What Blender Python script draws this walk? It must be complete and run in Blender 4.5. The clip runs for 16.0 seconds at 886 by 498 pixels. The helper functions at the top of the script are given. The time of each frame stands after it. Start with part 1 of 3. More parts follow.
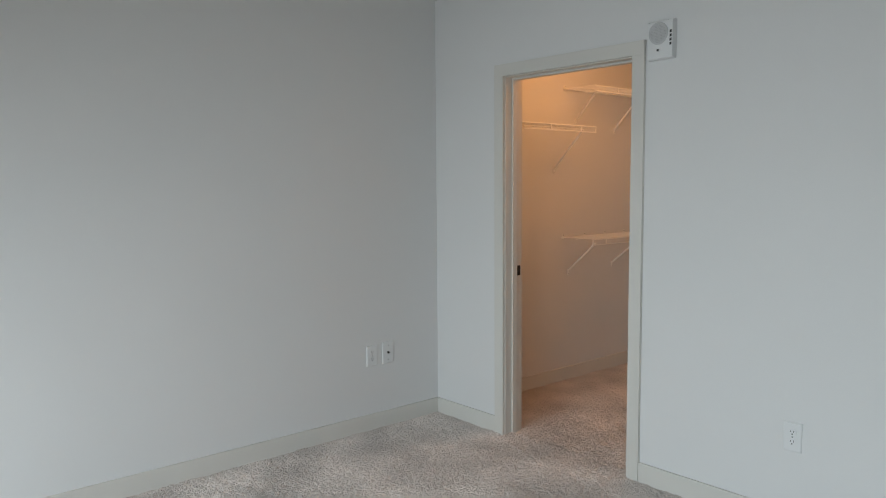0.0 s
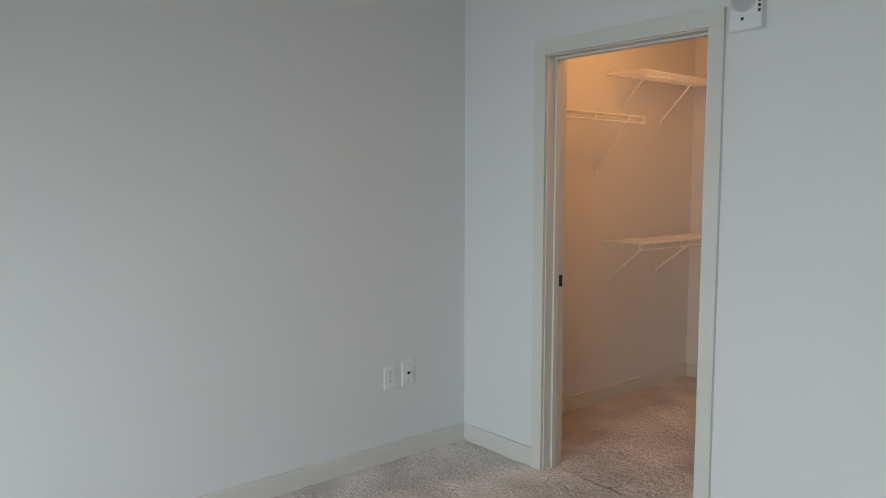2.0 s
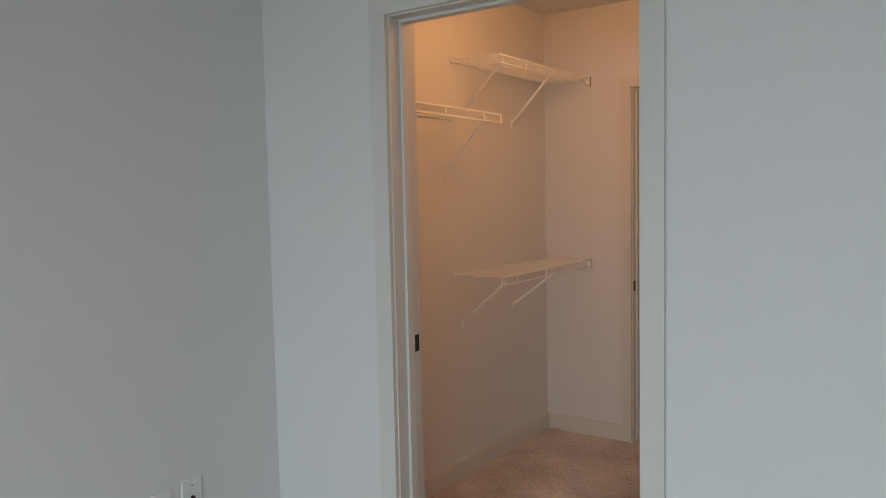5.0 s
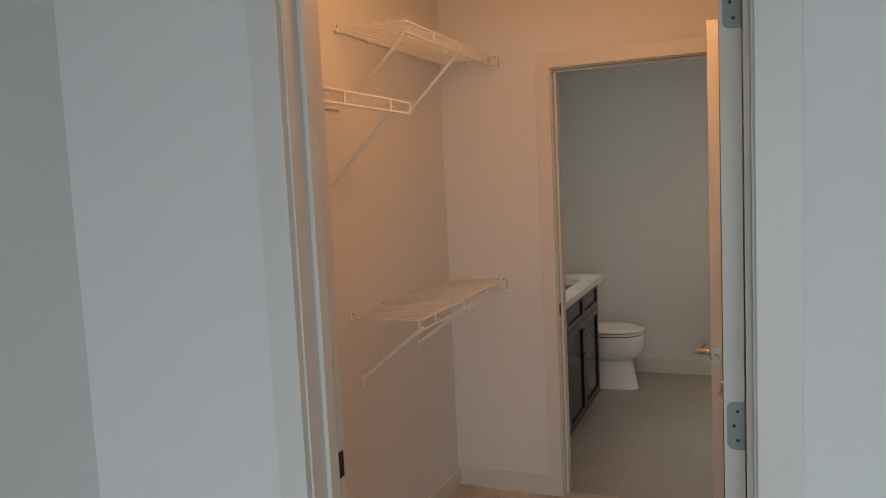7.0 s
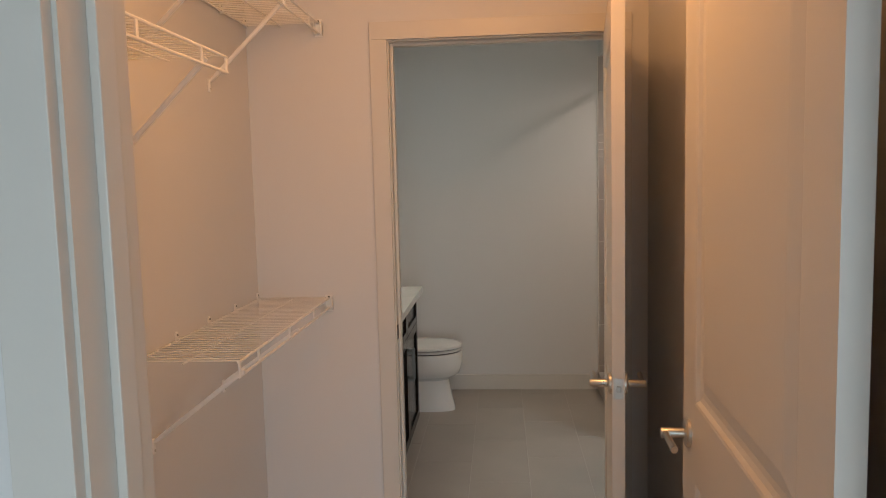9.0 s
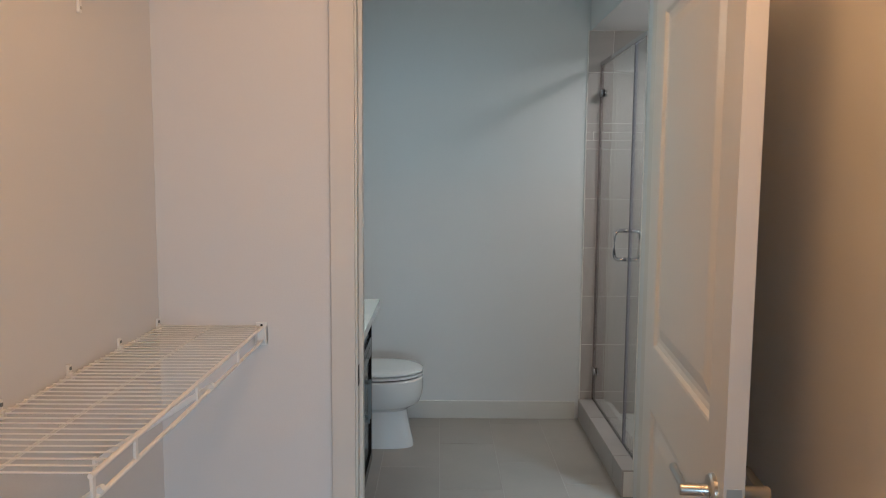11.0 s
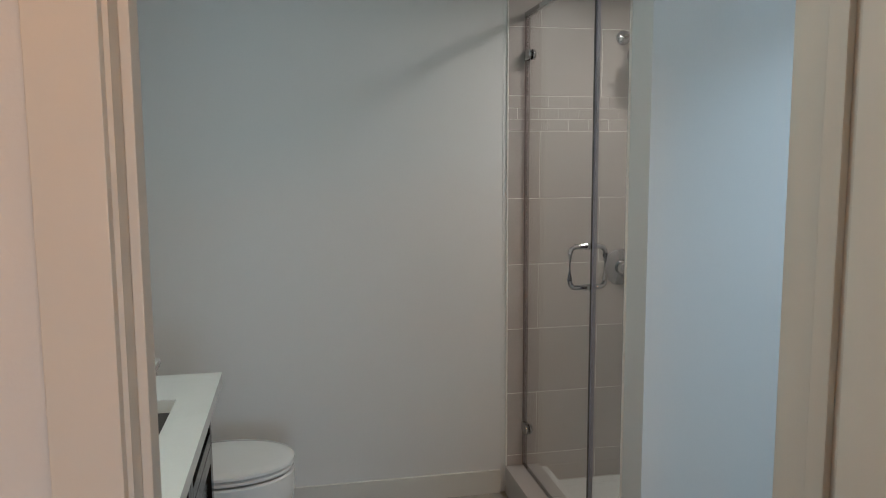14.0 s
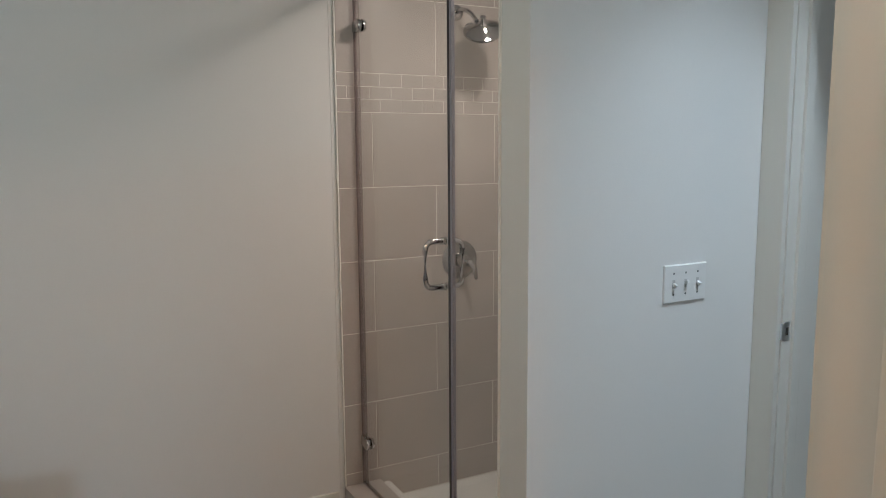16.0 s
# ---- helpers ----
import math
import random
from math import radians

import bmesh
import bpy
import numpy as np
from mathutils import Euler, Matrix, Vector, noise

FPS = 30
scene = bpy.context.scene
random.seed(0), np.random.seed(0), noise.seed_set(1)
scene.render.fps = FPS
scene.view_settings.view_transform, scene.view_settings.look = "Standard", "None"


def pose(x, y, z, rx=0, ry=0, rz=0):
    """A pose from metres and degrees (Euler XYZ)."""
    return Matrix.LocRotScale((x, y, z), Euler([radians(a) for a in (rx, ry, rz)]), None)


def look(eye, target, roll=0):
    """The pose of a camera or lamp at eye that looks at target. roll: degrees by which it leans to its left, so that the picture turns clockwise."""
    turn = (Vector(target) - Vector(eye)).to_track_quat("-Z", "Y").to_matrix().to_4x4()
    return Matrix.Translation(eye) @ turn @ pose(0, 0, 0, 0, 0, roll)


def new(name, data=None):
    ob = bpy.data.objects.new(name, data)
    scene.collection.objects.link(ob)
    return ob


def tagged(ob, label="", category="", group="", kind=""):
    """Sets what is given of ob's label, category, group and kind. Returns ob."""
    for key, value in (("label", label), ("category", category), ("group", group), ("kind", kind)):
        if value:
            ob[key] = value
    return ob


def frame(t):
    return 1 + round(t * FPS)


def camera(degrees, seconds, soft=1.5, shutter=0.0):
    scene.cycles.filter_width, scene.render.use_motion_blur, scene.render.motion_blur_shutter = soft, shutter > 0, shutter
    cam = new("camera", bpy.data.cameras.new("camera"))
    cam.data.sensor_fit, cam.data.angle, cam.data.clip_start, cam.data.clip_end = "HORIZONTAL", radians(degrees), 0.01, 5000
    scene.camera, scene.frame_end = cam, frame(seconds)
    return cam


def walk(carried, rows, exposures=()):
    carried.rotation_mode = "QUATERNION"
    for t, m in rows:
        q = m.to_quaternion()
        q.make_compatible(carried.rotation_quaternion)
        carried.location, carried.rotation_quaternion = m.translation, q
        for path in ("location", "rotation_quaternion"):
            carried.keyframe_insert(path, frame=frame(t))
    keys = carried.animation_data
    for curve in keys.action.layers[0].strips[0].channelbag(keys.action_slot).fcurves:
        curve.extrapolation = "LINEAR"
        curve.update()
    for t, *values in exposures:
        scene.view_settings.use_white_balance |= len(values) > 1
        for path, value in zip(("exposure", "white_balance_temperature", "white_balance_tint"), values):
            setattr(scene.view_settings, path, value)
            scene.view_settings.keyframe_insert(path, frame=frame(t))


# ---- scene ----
cam = camera(61.6, 16.0, soft=1.0)
PATH = [
    (0, (3.528, -3.024, 1.466), (2.026, -1.715, 1.289), -0.4),
    (0.5, (3.503, -2.962, 1.466), (1.984, -1.674, 1.287), -0.4),
    (1, (3.406, -2.902, 1.452), (1.868, -1.635, 1.271), -0.0),
    (1.5, (3.184, -2.801, 1.47), (1.647, -1.537, 1.278), 0.4),
    (2, (3.036, -2.709, 1.459), (1.512, -1.427, 1.275), 0.0),
    (2.5, (2.841, -2.483, 1.484), (1.317, -1.202, 1.298), -0.2),
    (3, (2.68, -2.388, 1.494), (1.174, -1.085, 1.313), 0.1),
    (3.5, (2.506, -2.382, 1.489), (1.097, -0.971, 1.339), -0.8),
    (4, (2.454, -2.349, 1.477), (1.143, -0.846, 1.337), -1.9),
    (4.5, (2.268, -2.093, 1.467), (1.023, -0.534, 1.326), -1.7),
    (5, (2.137, -1.917, 1.469), (0.992, -0.284, 1.324), -1.2),
    (5.2, (2.075, -1.859, 1.464), (1.029, -0.161, 1.316), -1.0),
    (7.3, (1.39, -1.215, 1.579), (0.694, 0.651, 1.39), -2.1),
    (7.5, (1.38, -1.202, 1.576), (0.745, 0.685, 1.391), -1.5),
    (8, (1.242, -1.08, 1.576), (0.757, 0.849, 1.378), -2.0),
    (8.5, (1.115, -0.86, 1.55), (0.826, 1.108, 1.35), -1.8),
    (9, (1.014, -0.693, 1.527), (0.856, 1.292, 1.337), -1.4),
    (9.2, (0.964, -0.637, 1.529), (0.87, 1.351, 1.335), -1.5),
    (11.3, (0.823, 0.248, 1.495), (0.849, 2.237, 1.288), 0.6),
    (11.5, (0.823, 0.325, 1.513), (0.867, 2.313, 1.299), 0.7),
    (12, (0.847, 0.551, 1.504), (0.949, 2.536, 1.283), 0.4),
    (12.5, (0.871, 0.765, 1.51), (0.966, 2.75, 1.285), 0.9),
    (13, (0.822, 0.997, 1.499), (1.016, 2.975, 1.277), 1.3),
    (13.5, (0.779, 1.192, 1.494), (1.063, 3.158, 1.266), 0.5),
    (14, (0.762, 1.405, 1.507), (1.154, 3.353, 1.278), -0.3),
    (14.5, (0.714, 1.590, 1.504), (1.268, 3.498, 1.276), -0.7),
    (15, (0.644, 1.710, 1.505), (1.452, 3.524, 1.266), -0.7),
    (15.3, (0.630, 1.748, 1.490), (1.509, 3.528, 1.246), -0.2),
    (15.5, (0.617, 1.757, 1.498), (1.517, 3.525, 1.244), -0.5),
    (16, (0.684, 1.804, 1.500), (1.614, 3.554, 1.234), -0.4),
]
walk(cam, [(t, look(eye, target, roll)) for t, eye, target, roll in PATH],
     exposures=[(0.0, -0.06, 6500, 10), (3.5, -0.11, 6500, 10), (5.0, -0.18, 6450, 10), (7.5, -0.18, 6400, 10), (9.0, 0.20, 6150, 8),
                (11.3, 0.46, 4850, -3), (12.5, 0.42, 5050, -5), (13.5, 0.38, 5150, -2), (14.5, 0.40, 5350, 2), (16.0, 0.55, 5650, 5)])

# ---- world and lights ----
world = bpy.data.worlds.new("sky")
scene.world = world
world.use_nodes = True
wn = world.node_tree
sky = wn.nodes.new("ShaderNodeTexSky")
sky.sky_type, sky.sun_disc = 'NISHITA', False
sky.sun_elevation, sky.sun_rotation = radians(40), radians(60)
wn.links.new(sky.outputs[0], wn.nodes["Background"].inputs[0])
wn.nodes["Background"].inputs[1].default_value = 0.08


def lamp(name, kind, m, energy, colour, size, size_y=None, spread=None):
    data = bpy.data.lights.new(name, kind)
    data.energy, data.color = energy, colour
    if kind == 'AREA':
        data.shape = 'RECTANGLE' if size_y else 'DISK'
        data.size = size
        if size_y:
            data.size_y = size_y
        if spread:
            data.spread = radians(spread)
    else:
        data.shadow_soft_size = size
    ob = new(name, data)
    ob.matrix_world = m
    return ob


# daylight standing in the bedroom window, the closet ceiling lamp, the unseen vanity lamp with an added fill, the
# bathroom and shower downlights
lamp("window_daylight", 'AREA', look((2.5, -4.765, 1.20), (1.4, 0, -2.6)), 90, (0.805, 0.935, 1.0), 3.7, 1.4, spread=130)
lamp("closet_bulb", 'POINT', pose(0.95, 0.90, 2.37), 16.3, (1.0, 0.45, 0.15), 0.10)
for yy in (2.55, 2.81, 3.07):
    lamp("vanity_bulb", 'POINT', pose(0.17, yy, 2.08), 0.55, (1.0, 0.95, 0.76), 0.06)
# added fill for the vanity light's downward spill onto the lower walls
lamp("vanity_shade", 'AREA', look((0.19, 2.81, 2.03), (1.2, 3.05, 1.0)), 4.2, (1.0, 0.96, 0.79), 0.10, 0.62)
lamp("bath_bulb", 'AREA', look((2.36, 2.48, 2.725), (2.36, 2.60, 0)), 6.2, (0.88, 0.96, 1.0), 0.14, spread=88)
lamp("shower_bulb", 'AREA', look((2.14, 3.86, 2.315), (2.14, 3.86, 0)), 6.0, (1.0, 0.78, 0.62), 0.18, spread=165)

# ---- materials ----


def node_mat(name, colour, rough=0.6, metal=0.0, var=0.06, scale=3.0, grain=0.03, grain_scale=220.0, bump=0.08, bump_scale=350.0, spec=0.5, piece=0.0, coat=0.0):
    """Principled paint, plastic, metal or stone with two scales of variation and fine relief."""
    m = bpy.data.materials.new(name)
    m.use_nodes = True
    t = m.node_tree
    b = t.nodes["Principled BSDF"]
    tc = t.nodes.new("ShaderNodeTexCoord")
    n1, n2, n3 = (t.nodes.new("ShaderNodeTexNoise") for _ in range(3))
    for n, s in ((n1, scale), (n2, grain_scale), (n3, bump_scale)):
        n.inputs["Scale"].default_value = s
        n.inputs["Detail"].default_value = 4
        t.links.new(tc.outputs["Object"], n.inputs["Vector"])

    def math_node(op, a, c):
        q = t.nodes.new("ShaderNodeMath")
        q.operation = op
        for i, v in enumerate((a, c)):
            if isinstance(v, (int, float)):
                q.inputs[i].default_value = v
            else:
                t.links.new(v, q.inputs[i])
        return q.outputs[0]
    v = math_node('ADD', math_node('MULTIPLY', math_node('SUBTRACT', n1.outputs["Fac"], 0.5), var * 2), math_node('MULTIPLY', math_node('SUBTRACT', n2.outputs["Fac"], 0.5), grain * 2))
    if piece:
        info = t.nodes.new("ShaderNodeObjectInfo")
        v = math_node('ADD', v, math_node('MULTIPLY', math_node('SUBTRACT', info.outputs["Random"], 0.5), piece * 2))
    hsv = t.nodes.new("ShaderNodeHueSaturation")
    hsv.inputs["Color"].default_value = (*colour, 1)
    t.links.new(math_node('ADD', v, 1.0), hsv.inputs["Value"])
    t.links.new(hsv.outputs[0], b.inputs["Base Color"])
    r = math_node('ADD', math_node('MULTIPLY', math_node('SUBTRACT', n1.outputs["Fac"], 0.5), 0.15), rough)
    t.links.new(r, b.inputs["Roughness"])
    b.inputs["Metallic"].default_value = metal
    b.inputs["Specular IOR Level"].default_value = spec
    b.inputs["Coat Weight"].default_value = coat
    b.inputs["Coat Roughness"].default_value = 0.05
    if bump:
        bn = t.nodes.new("ShaderNodeBump")
        bn.inputs["Strength"].default_value = bump
        bn.inputs["Distance"].default_value = 0.002
        t.links.new(n3.outputs["Fac"], bn.inputs["Height"])
        t.links.new(bn.outputs[0], b.inputs["Normal"])
    return m


PAINT = node_mat("wall_paint", (0.70, 0.692, 0.682), 0.75, var=0.02, scale=1.3, grain=0.012, grain_scale=160, bump=0.16, bump_scale=260, spec=0.3)
CEIL = node_mat("ceiling_paint", (0.74, 0.73, 0.71), 0.85, var=0.02, bump=0.2, bump_scale=180, spec=0.2)
TRIM = node_mat("trim_paint", (0.645, 0.62, 0.575), 0.42, var=0.02, scale=4, grain=0.01, bump=0.04, bump_scale=120)
DOOR = node_mat("door_paint", (0.70, 0.675, 0.63), 0.38, var=0.02, scale=3, grain=0.01, bump=0.07, bump_scale=90)
PLASTIC = node_mat("white_plastic", (0.72, 0.72, 0.715), 0.35, var=0.01, grain=0.005, bump=0.0)
GREYGRILLE = node_mat("grille_plastic", (0.50, 0.50, 0.50), 0.5, var=0.02, bump=0.0)
HOLE = node_mat("grille_hole", (0.38, 0.38, 0.38), 0.7, bump=0.0)
DARK = node_mat("dark_slot", (0.03, 0.03, 0.03), 0.6, bump=0.0)
WIRE = node_mat("white_coated_wire", (0.85, 0.84, 0.81), 0.35, var=0.02, bump=0.03)
BRUSHED = node_mat("satin_nickel", (0.60, 0.58, 0.54), 0.30, metal=1.0, var=0.04, scale=20, bump=0.03)
ZINC = node_mat("satin_steel_hinge", (0.24, 0.26, 0.26), 0.48, metal=1.0, var=0.06, scale=30, bump=0.04)
CHROME = node_mat("chrome", (0.52, 0.52, 0.53), 0.07, metal=1.0, var=0.01, bump=0.0)
BRONZE = node_mat("dark_bronze", (0.05, 0.04, 0.035), 0.4, metal=0.8, bump=0.02)
CERAMIC = node_mat("vitreous_china", (0.82, 0.82, 0.80), 0.08, var=0.01, bump=0.0, coat=0.5)
QUARTZ = node_mat("white_quartz", (0.76, 0.77, 0.74), 0.18, var=0.03, scale=12, grain=0.04, grain_scale=300, bump=0.0)
ESPRESSO = node_mat("espresso_wood", (0.011, 0.008, 0.007), 0.20, var=0.2, scale=14, grain=0.15, grain_scale=90, bump=0.08, bump_scale=140, spec=0.28)
WALLTILE = node_mat("shower_tile", (0.43, 0.388, 0.358), 0.34, var=0.16, scale=4, grain=0.05, grain_scale=120, bump=0.04, bump_scale=60, piece=0.04)
FLOORTILE = node_mat("floor_tile", (0.36, 0.325, 0.28), 0.38, var=0.16, scale=4, grain=0.05, grain_scale=110, bump=0.05, bump_scale=80, piece=0.02)
GROUT = node_mat("pale_grout", (0.80, 0.77, 0.72), 0.85, var=0.06, scale=30, bump=0.2, bump_scale=300)
FLOORGROUT = node_mat("floor_grout", (0.47, 0.44, 0.40), 0.85, var=0.08, scale=30, bump=0.2, bump_scale=300)
PAN = node_mat("acrylic_pan", (0.78, 0.77, 0.75), 0.25, var=0.02, bump=0.0)


def carpet_mat():
    m = node_mat("carpet_pile", (0.58, 0.51, 0.465), 0.95, var=0.72, scale=2.6, grain=0.28, grain_scale=150, bump=0.0, spec=0.1)
    t = m.node_tree
    b = t.nodes["Principled BSDF"]
    tc = t.nodes.new("ShaderNodeTexCoord")
    a, c = t.nodes.new("ShaderNodeTexNoise"), t.nodes.new("ShaderNodeTexVoronoi")
    a.inputs["Scale"].default_value, a.inputs["Detail"].default_value = 45, 6
    c.inputs["Scale"].default_value = 160
    t.links.new(tc.outputs["Object"], a.inputs["Vector"])
    t.links.new(tc.outputs["Object"], c.inputs["Vector"])
    add = t.nodes.new("ShaderNodeMath")
    t.links.new(a.outputs["Fac"], add.inputs[0])
    t.links.new(c.outputs["Distance"], add.inputs[1])
    bn = t.nodes.new("ShaderNodeBump")
    bn.inputs["Strength"].default_value, bn.inputs["Distance"].default_value = 0.7, 0.008
    t.links.new(add.outputs[0], bn.inputs["Height"])
    t.links.new(bn.outputs[0], b.inputs["Normal"])
    b.inputs["Sheen Weight"].default_value = 0.3
    return m


CARPET = carpet_mat()


def glass_mat():
    m = bpy.data.materials.new("clear_glass")
    m.use_nodes = True
    t = m.node_tree
    t.nodes.remove(t.nodes["Principled BSDF"])
    tr, gl, mx, lw = (t.nodes.new(k) for k in ("ShaderNodeBsdfTransparent", "ShaderNodeBsdfGlossy", "ShaderNodeMixShader", "ShaderNodeLayerWeight"))
    tr.inputs[0].default_value = (0.965, 0.98, 0.975, 1)
    gl.inputs["Roughness"].default_value = 0.01
    lw.inputs[0].default_value = 0.5
    pw, ad = t.nodes.new("ShaderNodeMath"), t.nodes.new("ShaderNodeMath")
    pw.operation, ad.operation = 'POWER', 'MULTIPLY_ADD'
    pw.inputs[1].default_value, ad.inputs[1].default_value, ad.inputs[2].default_value = 5, 0.9, 0.04
    t.links.new(lw.outputs["Facing"], pw.inputs[0])
    t.links.new(pw.outputs[0], ad.inputs[0])
    t.links.new(ad.outputs[0], mx.inputs[0])
    t.links.new(tr.outputs[0], mx.inputs[1])
    t.links.new(gl.outputs[0], mx.inputs[2])
    t.links.new(mx.outputs[0], t.nodes["Material Output"].inputs[0])
    return m


GLASS = glass_mat()


def seal_mat():
    """Clear vinyl, its grey-brown tint standing for the shadow on the tiles behind."""
    m = bpy.data.materials.new("clear_vinyl_seal")
    m.use_nodes = True
    t = m.node_tree
    tr, mx = t.nodes.new("ShaderNodeBsdfTransparent"), t.nodes.new("ShaderNodeMixShader")
    b = t.nodes["Principled BSDF"]
    b.inputs["Base Color"].default_value = (0.28, 0.25, 0.24, 1)
    b.inputs["Roughness"].default_value = 0.3
    tr.inputs[0].default_value = (0.84, 0.80, 0.80, 1)
    mx.inputs[0].default_value = 0.25
    t.links.new(tr.outputs[0], mx.inputs[1])
    t.links.new(b.outputs[0], mx.inputs[2])
    t.links.new(mx.outputs[0], t.nodes["Material Output"].inputs[0])
    return m


SEAL = seal_mat()
# glass edge colours with the inner reflection painted in: this one pale, EDGE dark
EDGE_PALE = node_mat("polished_glass_edge", (0.26, 0.25, 0.30), 0.12, var=0.0, grain=0.0, bump=0.0)
POLISHED = node_mat("polished_steel", (0.86, 0.89, 0.92), 0.34, metal=1.0, var=0.02, bump=0.0)
EDGE = node_mat("glass_edge", (0.035, 0.035, 0.045), 0.15, var=0.0, grain=0.0, bump=0.0)

# ---- mesh helpers ----


def box(bm, x0, x1, y0, y1, z0, z1, bevel=0.0):
    vs = [bm.verts.new((x, y, z)) for x in (x0, x1) for y in (y0, y1) for z in (z0, z1)]
    fs = [bm.faces.new([vs[i] for i in q]) for q in ((0, 1, 3, 2), (4, 6, 7, 5), (0, 4, 5, 1), (2, 3, 7, 6), (0, 2, 6, 4), (1, 5, 7, 3))]
    if bevel:
        es = {e for f in fs for e in f.edges}
        bmesh.ops.bevel(bm, geom=list(es), offset=bevel, segments=2, affect='EDGES', profile=0.6)


def boxes(rows, bevel=0.0):
    bm = bmesh.new()
    for r in rows:
        box(bm, *r, bevel)
    return bm


def tube(bm, pts, r, seg=8, caps=True):
    """A round bar along a polyline."""
    pts = [Vector(p) for p in pts]
    rings = []
    for i, p in enumerate(pts):
        d = ((pts[i + 1] - p).normalized() if i + 1 < len(pts) else Vector()) + ((p - pts[i - 1]).normalized() if i else Vector())
        d.normalize()
        q = d.to_track_quat('Z', 'Y')
        rings.append([bm.verts.new(p + q @ Vector((r * math.cos(2 * math.pi * k / seg), r * math.sin(2 * math.pi * k / seg), 0))) for k in range(seg)])
    for a, c in zip(rings, rings[1:]):
        for k in range(seg):
            bm.faces.new((a[k], a[(k + 1) % seg], c[(k + 1) % seg], c[k]))
    if caps:
        bm.faces.new(rings[0][::-1])
        bm.faces.new(rings[-1])


def loft(bm, rings, cap0=True, cap1=True):
    """Skin over rings of equally many points."""
    vr = [[bm.verts.new(p) for p in ring] for ring in rings]
    n = len(vr[0])
    for a, c in zip(vr, vr[1:]):
        for k in range(n):
            bm.faces.new((a[k], a[(k + 1) % n], c[(k + 1) % n], c[k]))
    if cap0:
        bm.faces.new(vr[0][::-1])
    if cap1:
        bm.faces.new(vr[-1])


def oval(cx, cy, z, rx, ry, p=2.0, n=40, back=None):
    """A superellipse ring; back gives another half length to its wall side."""
    out = []
    for k in range(n):
        a = 2 * math.pi * k / n
        c, s = math.cos(a), math.sin(a)
        ex = rx if c >= 0 or back is None else back
        out.append((cx + ex * math.copysign(abs(c) ** (2 / p), c), cy + ry * math.copysign(abs(s) ** (2 / p), s), z))
    return out


def lathe(bm, profile, m=Matrix(), seg=28):
    """A turned shape about z: (radius, height) rows, moved by m."""
    loft(bm, [[m @ Vector((r * math.cos(2 * math.pi * k / seg), r * math.sin(2 * math.pi * k / seg), z)) for k in range(seg)] for r, z in profile])


def mesh_of(name, bm, material, smooth=False):
    bmesh.ops.recalc_face_normals(bm, faces=bm.faces)
    me = bpy.data.meshes.new(name)
    bm.to_mesh(me)
    bm.free()
    me.materials.append(material)
    if smooth:
        me.shade_smooth()
        me.set_sharp_from_angle(angle=radians(40))
    return me


def solid(name, bm, material, label="", category="", kind="", group="", smooth=False):
    return tagged(new(name, mesh_of(name, bm, material, smooth)), label, category, group, kind)


def part(name, bm, material, parent, label="", smooth=False):
    ob = new(name, mesh_of(name, bm, material, smooth))
    ob.parent = parent
    return tagged(ob, label)


def again(ob, m, parent):
    """Another part on the same mesh."""
    o = new(ob.name.split(".")[0], ob.data)
    o.parent = parent
    o.matrix_basis = m
    for key in ("label",):
        if key in ob:
            o[key] = ob[key]
    return o


def thing(name, m, label, category, group="", kind=""):
    ob = new(name)
    ob.matrix_basis = m
    ob.empty_display_size = 0.1
    return tagged(ob, label, category, group, kind)


# ---- plan ----
H, HC, HB = 2.57, 2.53, 2.74           # ceilings: bedroom, closet, bathroom
W = 0.125                              # door wall of the bedroom
Y1, Y2 = 2.168, 2.312                   # closet back wall
YB = 4.571                             # bathroom back wall
XC = 0.045                             # closet and bathroom wall on the shelf side
XJ0, XJ1, ZJ = 0.597, 1.433, 2.048      # clear opening of both doorways
YS0, YS1 = 3.327, 3.455                # stub wall in front of the shower
XS = 1.735                             # its free end
XE = 1.567                             # closet wall behind the open doors
XR = 2.583                             # bathroom wall with the hall doorway
BX, BY = 4.7, -4.75                    # far bedroom walls
T = 0.12
TH = 0.18                              # the thicker hall wall
JB = 0.019                             # jamb board

